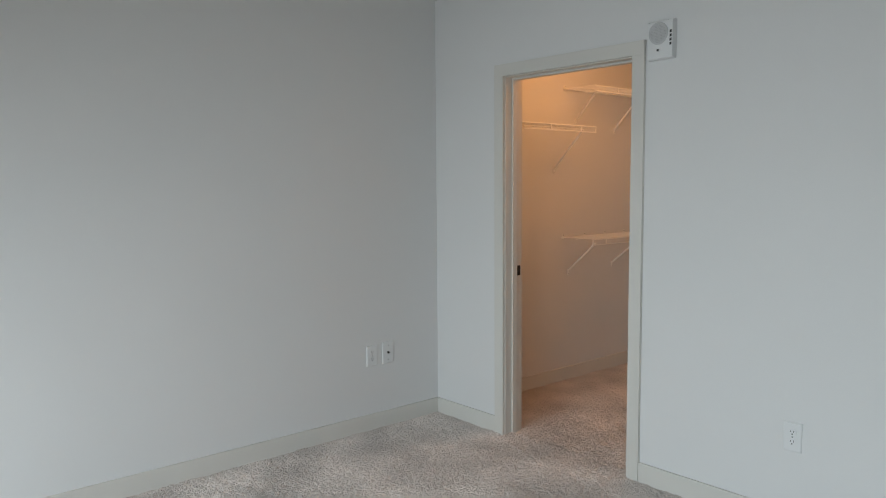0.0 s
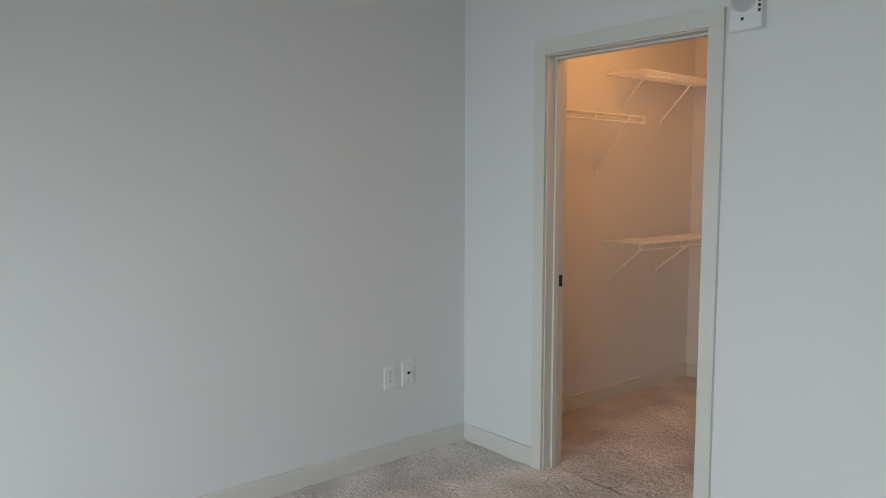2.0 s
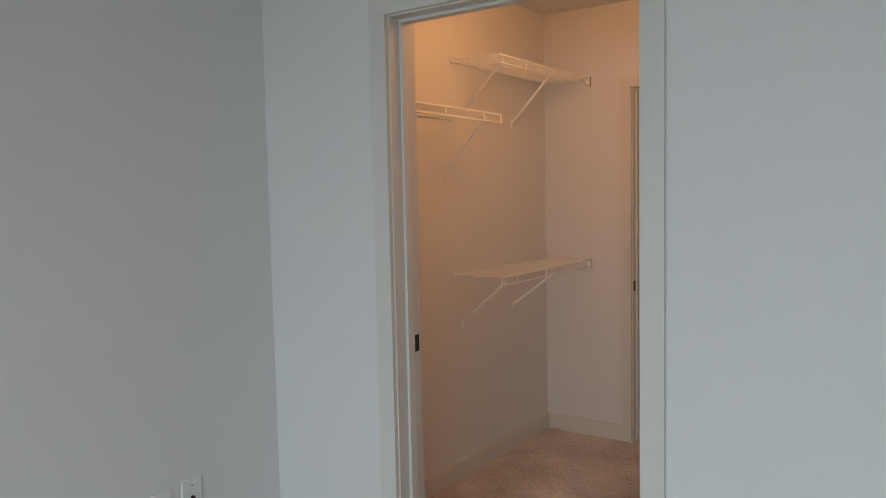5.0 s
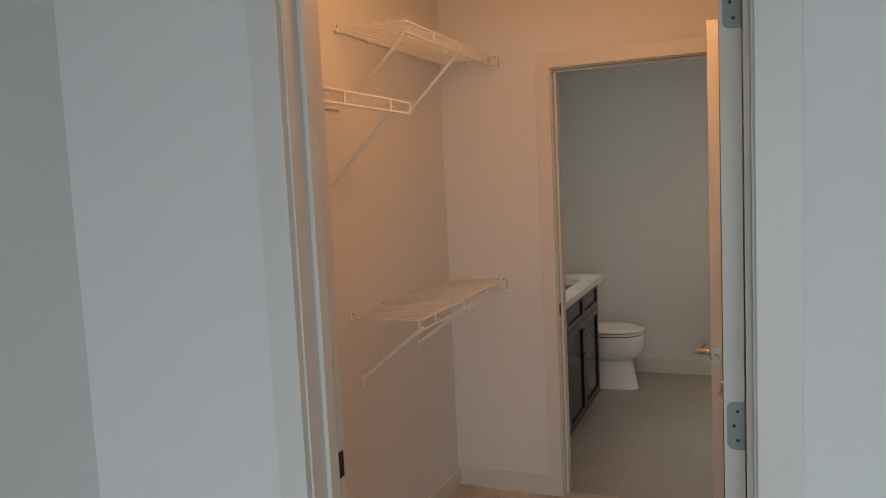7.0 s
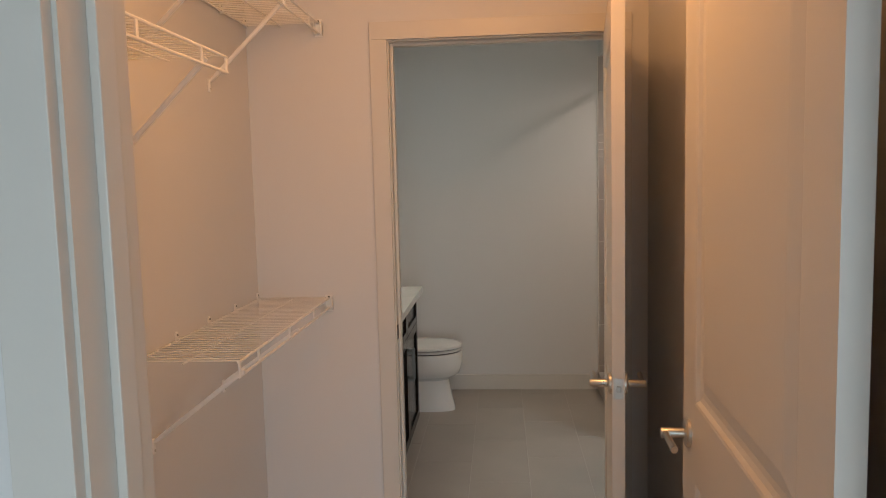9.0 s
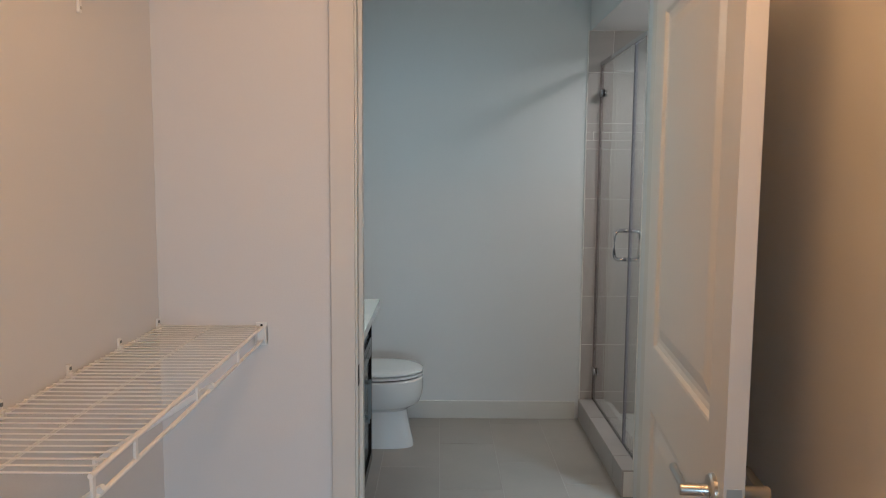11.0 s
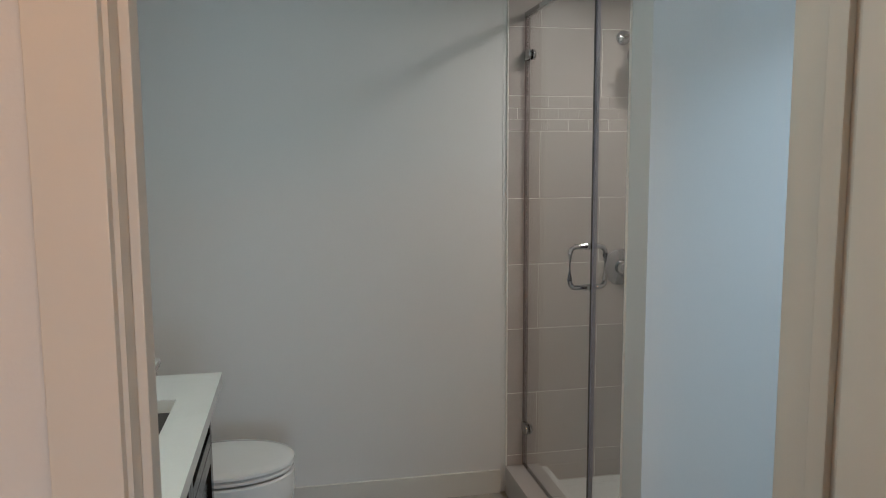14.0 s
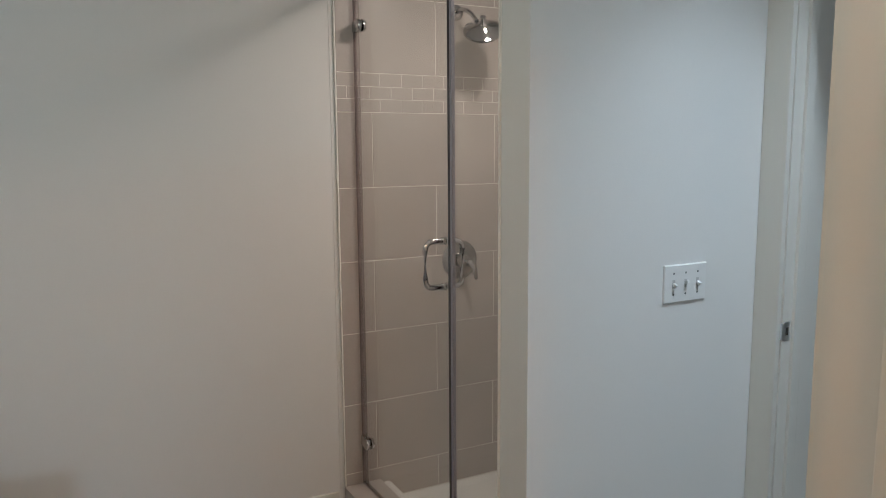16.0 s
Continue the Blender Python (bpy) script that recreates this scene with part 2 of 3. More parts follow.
def pile(x0, x1, y0, y1, cell, rng):
    """An uneven sheet of carpet pile."""
    nx, ny = int((x1 - x0) / cell) + 1, int((y1 - y0) / cell) + 1
    xs, ys = np.linspace(x0, x1, nx), np.linspace(y0, y1, ny)
    hgt = np.full((ny, nx), 0.012) + rng.uniform(-0.0028, 0.0028, (ny, nx))
    for step, amp in ((3, 0.0035), (9, 0.003), (40, 0.003)):
        coarse = rng.uniform(-amp, amp, (ny // step + 3, nx // step + 3))
        iy, ix = np.arange(ny) / step, np.arange(nx) / step
        y_i, x_i = iy.astype(int), ix.astype(int)
        fy, fx = (iy - y_i)[:, None], (ix - x_i)[None, :]
        hgt += (coarse[np.ix_(y_i, x_i)] * (1 - fy) * (1 - fx) + coarse[np.ix_(y_i, x_i + 1)] * (1 - fy) * fx
                + coarse[np.ix_(y_i + 1, x_i)] * fy * (1 - fx) + coarse[np.ix_(y_i + 1, x_i + 1)] * fy * fx)
    gx, gy = np.meshgrid(xs, ys)
    gx = gx + rng.uniform(-cell * 0.3, cell * 0.3, gx.shape)
    gy = gy + rng.uniform(-cell * 0.3, cell * 0.3, gy.shape)
    gx[:, 0], gx[:, -1], gy[0], gy[-1] = x0, x1, y0, y1
    idx = np.arange(ny * nx).reshape(ny, nx)
    faces = np.stack([idx[:-1, :-1], idx[:-1, 1:], idx[1:, 1:], idx[1:, :-1]], -1).reshape(-1, 4)
    me = bpy.data.meshes.new("carpet")
    me.from_pydata(np.stack([gx, gy, hgt], -1).reshape(-1, 3).tolist(), [], faces.tolist())
    me.materials.append(CARPET)
    return me


rng = np.random.default_rng(4)
tagged(new("floor_bedroom_pile", pile(0.0, 2.6, -2.3, 0.06, 0.0065, rng)), "beige cut-pile carpet with worn dull patches", "carpet", kind="structure")
tagged(new("floor_closet_pile", pile(XC, XE, 0.06, Y1 + 0.045, 0.0075, rng)), "beige cut-pile carpet on the closet floor", "carpet", kind="structure")
solid("floor_bedroom", boxes([(0, BX, BY, W * 0.5, -0.1, 0.002), (XC, XE, W * 0.5, Y1 + 0.05, -0.1, 0.002)]), CARPET, "beige cut-pile carpet with worn dull patches", "carpet", "structure")
solid("floor_bath_base", boxes([(XC - T, 3.9, Y1 + 0.05, YB + T, -0.1, -0.0012)]), FLOORGROUT, "pale grout bed under grey floor tiles", "floor", "structure")

solid("wall_bedroom_west", boxes([(-T, 0, BY - T, W, 0, H)]), PAINT, "plain off-white painted bedroom wall", "wall", "structure")
solid("wall_bedroom_north", boxes([(0, XJ0 - JB, 0, W, 0, H), (XJ1 + JB, BX + T, 0, W, 0, H), (XJ0 - JB, XJ1 + JB, 0, W, ZJ + JB, H)]), PAINT,
      "off-white bedroom wall with the closet doorway", "wall", "structure")
solid("wall_bedroom_east", boxes([(BX, BX + T, BY - T, 0, 0, H)]), PAINT, "plain off-white painted bedroom wall", "wall", "structure")
WX0, WX1, WZ0, WZ1 = 0.6, 4.4, 0.42, 1.98
WXM = (WX0 + WX1) / 2
solid("wall_bedroom_south", boxes([(0, WX0, BY - T, BY, 0, H), (WX1, BX, BY - T, BY, 0, H), (WX0, WX1, BY - T, BY, 0, WZ0), (WX0, WX1, BY - T, BY, WZ1, H)]), PAINT,
      "off-white bedroom wall with a wide window", "wall", "structure")
solid("ceiling_bedroom", boxes([(-T, BX + T, BY - T, W, H, H + 0.1)]), CEIL, "flat white bedroom ceiling", "ceiling", "structure")

solid("wall_closet_west", boxes([(XC - T, XC, W, Y2, 0, HB + 0.1)]), PAINT, "off-white closet wall carrying wire shelves", "wall", "structure")
solid("wall_closet_east", boxes([(XE, XE + T, W, Y1, 0, HB)]), PAINT, "plain off-white closet wall behind the open doors", "wall", "structure")
solid("wall_closet_north", boxes([(XC, XJ0 - JB, Y1, Y2, 0, HB), (XJ1 + JB, 3.9, Y1, Y2, 0, HB), (XJ0 - JB, XJ1 + JB, Y1, Y2, ZJ + JB, HB)]), PAINT,
      "off-white wall between closet and bathroom with a doorway", "wall", "structure")
solid("ceiling_closet", boxes([(XC - T, XE + T, W, Y1, HC, HC + 0.1)]), CEIL, "flat white closet ceiling", "ceiling", "structure")

solid("wall_bath_west", boxes([(XC - T, XC, Y2, YB + T, 0, HB + 0.1)]), PAINT, "off-white bathroom wall behind the vanity", "wall", "structure")
solid("wall_bath_north", boxes([(XC, 3.9, YB, YB + T, 0, HB)]), PAINT, "plain off-white bathroom wall behind the toilet", "wall", "structure")
solid("wall_bath_stub", boxes([(XS, XR, YS0, YS1, 0, HB), (XR, XR + TH, 3.255, YB, 0, HB)], 0.0), PAINT, "off-white partition beside the shower with a switch plate", "wall", "structure")
HJ0, HJ1 = 2.44, 3.235                 # clear opening of the hall doorway, along y
solid("wall_bath_east", boxes([(XR, XR + TH, Y2, HJ0 - JB, 0, HB), (XR, XR + TH, HJ0 - JB, HJ1 + JB + 0.001, ZJ + JB, HB)]), PAINT, "off-white bathroom wall over the hall doorway", "wall", "structure")
solid("ceiling_bath", boxes([(XC - T, 3.9, Y1 + 0.02, YB + T, HB, HB + 0.1)]), CEIL, "flat white bathroom ceiling", "ceiling", "structure")
solid("shower_soffit", boxes([(1.70, XR, YS1, YB, 2.33, HB)]), PAINT, "lowered off-white soffit over the shower", "ceiling", "structure")
solid("wall_hall_east", boxes([(3.9, 4.0, Y1, YB + T, 0, HB)]), PAINT, "plain off-white hall wall", "wall", "structure")


def skirting(name, x0, x1, y0, y1, h=0.107):
    solid(name, boxes([(x0, x1, y0, y1, 0, h)], 0.003), TRIM, "plain off-white painted baseboard", "baseboard", "structure")


CW, CT = 0.066, 0.018                  # casing width and thickness
CX0, CX1 = XJ0 - 0.005 - CW, XJ1 + 0.005 + CW
skirting("baseboard_west", 0, 0.014, BY, 0)
skirting("baseboard_north", 0.014, CX0, -0.014, 0)
skirting("baseboard_north", CX1, BX, -0.014, 0)
skirting("baseboard_east", BX - 0.014, BX, BY, -0.014)
skirting("baseboard_closet", XC, XC + 0.014, W, Y1)
skirting("baseboard_closet", XC + 0.014, CX0, Y1 - 0.014, Y1)
skirting("baseboard_closet", CX1, XE - 0.014, Y1 - 0.014, Y1)
skirting("baseboard_closet", XE - 0.014, XE, W, Y1)
skirting("baseboard_bath", XC, 1.66, YB - 0.014, YB, 0.11)
skirting("baseboard_stub", XS, XR - CT - 0.001, YS0 - 0.014, YS0, 0.11)


def doorway(name, y0, y1, stop0, label):
    """Jamb boards, stops and casing on both faces of a doorway in a wall from y0 to y1."""
    d = thing(name, pose(0, 0, 0), label, "door frame", kind="structure")
    part("jamb", boxes([(XJ0 - JB, XJ0, y0, y1, 0, ZJ + JB)]), TRIM, d)
    part("jamb", boxes([(XJ1, XJ1 + JB, y0, y1, 0, ZJ + JB)]), TRIM, d)
    part("head_jamb", boxes([(XJ0, XJ1, y0, y1, ZJ, ZJ + JB)]), TRIM, d)
    s = 0.011
    part("door_stop", boxes([(XJ0, XJ0 + s, stop0, stop0 + 0.036, 0, ZJ)], 0.002), TRIM, d)
    part("door_stop", boxes([(XJ1 - s, XJ1, stop0, stop0 + 0.036, 0, ZJ)], 0.002), TRIM, d)
    part("door_stop", boxes([(XJ0 + s, XJ1 - s, stop0, stop0 + 0.036, ZJ - s, ZJ)], 0.002), TRIM, d)
    for a, c in ((y0 - CT, y0), (y1, y1 + CT)):
        part("casing", boxes([(CX0, CX0 + CW, a, c, 0, ZJ + 0.005)], 0.0015), TRIM, d)
        part("casing", boxes([(CX1 - CW, CX1, a, c, 0, ZJ + 0.005)], 0.0015), TRIM, d)
        part("casing", boxes([(CX0, CX1, a, c, ZJ + 0.0051, ZJ + 0.005 + CW)], 0.0015), TRIM, d)
    return d


d1 = doorway("door_frame_1", 0, W, 0.05, "off-white painted frame of the closet doorway")
d2 = doorway("door_frame_2", Y1, Y2, Y1 + 0.04, "off-white painted frame of the bathroom doorway")
d3 = thing("door_frame_3", pose(0, 0, 0), "off-white painted frame of the hall doorway", "door frame", kind="structure")
part("jamb", boxes([(XR, XR + TH, HJ1, HJ1 + JB, 0, ZJ + JB)]), TRIM, d3)
part("jamb", boxes([(XR, XR + TH, HJ0 - JB, HJ0, 0, ZJ + JB)]), TRIM, d3)
part("head_jamb", boxes([(XR, XR + TH, HJ0, HJ1, ZJ, ZJ + JB)]), TRIM, d3)
part("door_stop", boxes([(XR + 0.04, XR + 0.076, HJ1 - 0.011, HJ1, 0, ZJ)], 0.002), TRIM, d3)
part("casing", boxes([(XR - CT, XR, HJ1 + 0.005, YS0 - 0.0005, 0, ZJ + 0.07)], 0.003), TRIM, d3)
part("casing", boxes([(XR - CT, XR, HJ0 - 0.075, HJ0 - 0.005, 0, ZJ + 0.07)], 0.003), TRIM, d3)
part("casing", boxes([(XR - CT, XR, HJ0 - 0.005, HJ1 + 0.005, ZJ + 0.005, ZJ + 0.07)], 0.003), TRIM, d3)


def strike_plate(parent, x, y, z, facing, material):
    """A small latch plate with its hole, on a jamb face that looks along x or along -y."""
    bm = bmesh.new()
    w, h = 0.014, 0.029
    if facing == "x":
        box(bm, x, x + 0.0015, y - w, y + w, z - h, z + h, 0.0006)
        p = part("strike_plate", bm, material, parent)
        part("latch_hole", boxes([(x + 0.0012, x + 0.002, y - 0.006, y + 0.006, z - 0.012, z + 0.012)]), DARK, p)
    else:
        box(bm, x - w, x + w, y - 0.0015, y, z - h, z + h, 0.0006)
        p = part("strike_plate", bm, material, parent)
        part("latch_hole", boxes([(x - 0.006, x + 0.006, y - 0.002, y - 0.0012, z - 0.012, z + 0.012)]), DARK, p)


strike_plate(d1, XJ0, 0.108, 0.960, "x", BRONZE)
strike_plate(d2, XJ0, Y1 + 0.02, 0.925, "x", BRONZE)
strike_plate(d3, XR + 0.020, HJ1, 0.955, "y", POLISHED)
part("strike_lip", boxes([(XR - 0.004, XR + 0.008, HJ1 - 0.003, HJ1 + 0.004, 0.930, 0.980)], 0.001), POLISHED, d3)

# bedroom window, behind the walker
win = thing("window_1", pose(0, 0, 0), "wide white-framed bedroom window", "window", kind="structure")
part("window_frame", boxes([(WX0, WX0 + 0.05, BY - 0.09, BY - 0.03, WZ0, WZ1), (WX1 - 0.05, WX1, BY - 0.09, BY - 0.03, WZ0, WZ1), (WX0 + 0.05, WX1 - 0.05, BY - 0.09, BY - 0.03, WZ0, WZ0 + 0.05),
                            (WX0 + 0.05, WX1 - 0.05, BY - 0.09, BY - 0.03, WZ1 - 0.05, WZ1), (WXM - 0.03, WXM + 0.03, BY - 0.09, BY - 0.03, WZ0 + 0.05, WZ1 - 0.05)], 0.003), TRIM, win)
for a, c in ((WX0 + 0.05, WXM - 0.03), (WXM + 0.03, WX1 - 0.05)):
    pane = part("pane", boxes([(a, c, BY - 0.065, BY - 0.059, WZ0 + 0.05, WZ1 - 0.05)]), GLASS, win)
    pane.visible_shadow = False
part("window_sill", boxes([(WX0 - 0.03, WX1 + 0.03, BY, BY + 0.05, WZ0 - 0.03, WZ0)], 0.004), TRIM, win)

# ---- doors ----
DW, DH, DT = 0.826, 2.025, 0.035


def rect(x0, x1, z0, z1, y):
    return [(x0, y, z0), (x1, y, z0), (x1, y, z1), (x0, y, z1)]


def lever(parent, x, z, y, out):
    """A straight round lever on a round rose; out is +1 or -1 along local y; it points to the hinges."""
    side = part("door_handle", bmesh.new(), BRUSHED, parent, "satin nickel lever handle")
    bm = bmesh.new()
    lathe(bm, [(0.0305, 0), (0.0305, 0.006), (0.027, 0.010), (0.012, 0.012)], Matrix.Translation((x, y, z)) @ Matrix.Rotation(radians(-90 * out), 4, 'X'))
    part("rose", bm, BRUSHED, side, smooth=True)
    bm = bmesh.new()
    lathe(bm, [(0.0115, 0), (0.0115, 0.058), (0.0102, 0.0605), (0.006, 0.062)], Matrix.Translation((x, y, z)) @ Matrix.Rotation(radians(-90 * out), 4, 'X'), 20)
    part("spindle", bm, BRUSHED, side, smooth=True)
    bm = bmesh.new()
    tube(bm, [(x, y + out * 0.051, z), (x - 0.100, y + out * 0.051, z), (x - 0.104, y + out * 0.050, z)], 0.0078, 14)
    part("lever", bm, BRUSHED, side, smooth=True)


def panel_door(name, m, label, hinge_zs, hz=0.925):
    """A two-panel moulded leaf, hinged at local x = 0, its swing face at local y = 0."""
    d = thing(name, m, label, "door")
    s, lr0, lr1, top, bot = 0.115, 0.865, 1.03, DH - 0.125, 0.22
    rows = [(0, s, -DT, 0, 0, DH), (DW - s, DW, -DT, 0, 0, DH), (s, DW - s, -DT, 0, 0, bot), (s, DW - s, -DT, 0, lr0, lr1), (s, DW - s, -DT, 0, top, DH)]
    part("leaf", boxes(rows, 0.0), DOOR, d)
    for z0, z1 in ((bot, lr0), (lr1, top)):
        bm = bmesh.new()
        for y, out in ((0.0, 1), (-DT, -1)):
            rings = []
            for ins, dep in ((0, 0), (0.006, 0.0015), (0.012, 0.008), (0.022, 0.011), (0.034, 0.0115), (0.062, 0.004), (0.068, 0.003)):
                rings.append(rect(s + ins, DW - s - ins, z0 + ins, z1 - ins, y - out * dep))
            loft(bm, rings, cap0=False)
        part("panel", bm, DOOR, d)
    lever(d, DW - 0.06, hz, 0.0, 1)
    lever(d, DW - 0.06, hz, -DT, -1)
    lp = part("latch_plate", boxes([(DW, DW + 0.0015, -DT / 2 - 0.0125, -DT / 2 + 0.0125, hz - 0.029, hz + 0.029)], 0.0005), BRUSHED, d, "satin nickel latch plate")
    part("latch_bolt", boxes([(DW, DW + 0.010, -DT / 2 - 0.006, -DT / 2 + 0.006, hz - 0.008, hz + 0.008)], 0.002), BRUSHED, lp)
    for z in hinge_zs:
        bm = bmesh.new()
        # leaf plate let into the door edge, with rounded corners towards the room
        r, w, h = 0.012, 0.030, 0.044
        outline = [(-0.0015, 0.004, z - h), (-0.0015, 0.004, z + h)]
        for k in range(5):
            a = radians(90 * k / 4)
            outline.append((-0.0015, -(w - r) - r * math.sin(a), z + h - r + r * math.cos(a)))
        for k in range(5):
            a = radians(90 * k / 4)
            outline.append((-0.0015, -(w - r) - r * math.cos(a), z - h + r - r * math.sin(a)))
        loft(bm, [outline, [(0.0005, y, zz) for _, y, zz in outline]])
        hg = part("hinge", bm, ZINC, d, "satin steel butt hinge")
        bm = bmesh.new()
        tube(bm, [(-0.004, 0.006, z - h - 0.004), (-0.004, 0.006, z + h + 0.004)], 0.0062, 12)
        part("knuckle", bm, ZINC, hg, smooth=True)
        for q, dy in ((-0.027, -0.012), (0.0, -0.018), (0.027, -0.012)):
            bm = bmesh.new()
            lathe(bm, [(0.0032, 0), (0.0024, 0.0008)], Matrix.Translation((-0.0016, dy, z + q)) @ Matrix.Rotation(radians(-90), 4, 'Y'), 10)
            part("screw", bm, DARK, hg, smooth=True)
    return d


def swing(px, py, angle):
    """Hinge line in the plan, and the turn of the leaf."""
    return pose(px, py, 0.012, 0, 0, angle)


# leaf along +y with its swing face towards +x; thickness runs to -x
closet_door = panel_door("closet_door", swing(1.419, 0.148, 87.8) @ Matrix.Scale(-1, 4, (0, 1, 0)), "off-white two-panel door standing open into the closet", (0.28, 1.090, 1.838), 0.95)
# mirrored: leaf along -y, swing face towards +x
bath_door = panel_door("bathroom_door", Matrix.Translation((1.436, 2.157, 0.012)) @ Matrix.Rotation(radians(-90 - 6.3), 4, 'Z'),
                       "off-white two-panel door standing open beside the bathroom doorway", (0.345, 1.095, 1.81))

# ---- wire shelves ----


def wire_shelf(name, y0, y1, z, feet, ties, wall_end, label):
    """A ventilated wire shelf on the closet wall, from y0 to y1; feet are (front y, foot y, foot z) of the braces."""
    s = thing(name, pose(XC, y0, z), label, "wire shelf", "closet shelves")
    L, D, lip = y1 - y0, 0.287, 0.038
    bm = bmesh.new()
    tube(bm, [(0.008, 0, 0.0), (0.008, L, 0.0)], 0.0034, 8)
    part("back_rail", bm, WIRE, s, smooth=True)
    bm = bmesh.new()
    tube(bm, [(D * 0.48, 0, -0.004), (D * 0.48, L, -0.004)], 0.0028, 8)
    part("middle_rail", bm, WIRE, s, smooth=True)
    for dz in (0.0, -lip):
        bm = bmesh.new()
        tube(bm, [(D, 0, dz), (D, L, dz)], 0.0042, 8)
        part("front_rail", bm, WIRE, s, smooth=True)
    bm = bmesh.new()
    tube(bm, [(0.003, 0, 0.003), (D + 0.002, 0, 0.003)], 0.0016, 6)
    w = part("wire", bm, WIRE, s, smooth=True)
    n = int(L / 0.0254)
    w.location = (0, 0.006, 0)
    for k in range(1, n):
        again(w, pose(0, 0.006 + k * (L - 0.012) / (n - 1), 0), s)
    tie = None
    ys = [t - y0 for t in ties]
    for y in ys:
        if tie is None:
            tie = part("lip_tie", boxes([(D - 0.002, D + 0.003, -0.005, 0.005, -lip, 0)], 0.001), WIRE, s)
            tie.location = (0, y, 0)
        else:
            again(tie, pose(0, y, 0), s)
    for hy, fy, fz in feet:
        a, c = Vector((D - 0.002, hy - y0, -lip + 0.006)), Vector((0.010, fy - y0, fz - z))
        along = (c - a).normalized()
        flat = along.cross(Vector((0, 1, 0))).normalized()
        side = along.cross(flat)
        bm = bmesh.new()
        rings = []
        for p, w in ((a - along * 0.012, 0.0045), (a, 0.0065), (c - along * 0.03, 0.0065), (c - along * 0.006, 0.005), (c, 0.004)):
            rings.append([p + flat * w * u + side * 0.0045 * v for u, v in ((-1, -0.5), (-0.6, -1), (0.6, -1), (1, -0.5), (1, 0.5), (0.6, 1), (-0.6, 1), (-1, 0.5))])
        loft(bm, rings)
        br = part("brace", bm, WIRE, s, "white diagonal support brace", smooth=True)
        part("brace_foot", boxes([(0.0, 0.008, fy - y0 - 0.007, fy - y0 + 0.007, fz - z - 0.036, fz - z + 0.008)], 0.003), WIRE, br)
        part("brace_screw", boxes([(0.008, 0.0105, fy - y0 - 0.003, fy - y0 + 0.003, fz - z - 0.029, fz - z - 0.022)], 0.001), BRUSHED, br)
    m = int(L / 0.24)
    for k in range(m + 1):
        y = 0.02 + k * (L - 0.04) / m
        clip = part("wall_clip", boxes([(0.0, 0.013, y - 0.006, y + 0.006, -0.008, 0.008), (0.0, 0.006, y - 0.007, y + 0.007, 0.0081, 0.026)], 0.0015), WIRE, s)
        part("clip_screw", boxes([(0.006, 0.0085, y - 0.0035, y + 0.0035, 0.014, 0.021)], 0.001), ZINC, clip)
    if wall_end:
        y = L if wall_end == "high" else 0.0
        o = -0.004 if wall_end == "high" else 0.004
        bm = boxes([(D - 0.016, D + 0.014, min(y, y + o * 2), max(y, y + o * 2), -lip - 0.012, 0.014), (D - 0.016, D - 0.012, min(y, y + o * 6), max(y, y + o * 6), -lip - 0.006, 0.006), (D + 0.010, D + 0.014, min(y, y + o * 6), max(y, y + o * 6), -lip - 0.006, 0.006)], 0.001)
        eb = part("end_bracket", bm, WIRE, s, "white plastic wall end bracket")
        part("bracket_screw", boxes([(D - 0.003, D + 0.003, min(y + o * 2, y + o * 3), max(y + o * 2, y + o * 3), 0.004, 0.010)], 0.001), DARK, eb)
    return s


wire_shelf("wire_shelf", 1.15, Y1, 2.125, ((1.175, 1.30, 1.915), (1.685, 1.762, 1.868)), (1.41, 1.715, 2.02), "high", "white wire shelf high on the closet wall with two braces")
wire_shelf("wire_shelf", W, 1.165, 1.842, ((0.44, 0.46, 1.555), (1.018, 1.058, 1.560)), (1.160, 1.004, 0.695, 0.390), "low", "white wire shelf at head height next to the closet doorway")
wire_shelf("wire_shelf", 1.14, Y1, 1.066, ((1.165, 1.222, 0.825), (1.69, 1.750, 0.845)), (1.146, 1.296, 1.604, 1.914), "high", "white wire shelf at waist height on the closet wall")

# ---- small wall devices ----


def plate_body(w, h, t=0.006):
    """A cover plate, facing +y locally (origin on the wall)."""
    bm = bmesh.new()
    rings = []
    for ins, y in ((0, 0), (0, 0.003), (0.003, t)):
        rings.append(rect(-w / 2 + ins, w / 2 - ins, -h / 2 + ins, h / 2 - ins, y))
    loft(bm, rings)
    return bm


def screw(parent, x, z, t=0.006):
    bm = bmesh.new()
    lathe(bm, [(0.0036, 0), (0.0030, 0.0012)], Matrix.Translation((x, t - 0.0004, z)) @ Matrix.Rotation(radians(-90), 4, 'X'), 10)
    part("screw", bm, ZINC, parent)


def outlet(m, label):
    o = thing("wall_outlet", m, label, "outlet", "wall outlets")
    p = part("cover_plate", plate_body(0.075, 0.122), PLASTIC, o)
    for z in (0.0205, -0.0205):
        bm = bmesh.new()
        loft(bm, [oval(0, 0, 0, 0.0172, 0.0145, 3.2, 24), oval(0, 0, 0.002, 0.0165, 0.0138, 3.2, 24)])
        bmesh.ops.transform(bm, verts=bm.verts, matrix=Matrix.Translation((0, 0.0058, z)) @ Matrix.Rotation(radians(-90), 4, 'X'))
        r = part("receptacle", bm, PLASTIC, o)
        for x, hh in ((-0.0062, 0.0045), (0.0062, 0.0037)):
            part("slot", boxes([(x - 0.0012, x + 0.0012, 0.0074, 0.0082, z + 0.003 - hh, z + 0.003 + hh)]), DARK, r)
        part("slot", boxes([(-0.0025, 0.0025, 0.0074, 0.0082, z - 0.0105, z - 0.006)]), DARK, r)
    screw(p, 0, 0)
    return o


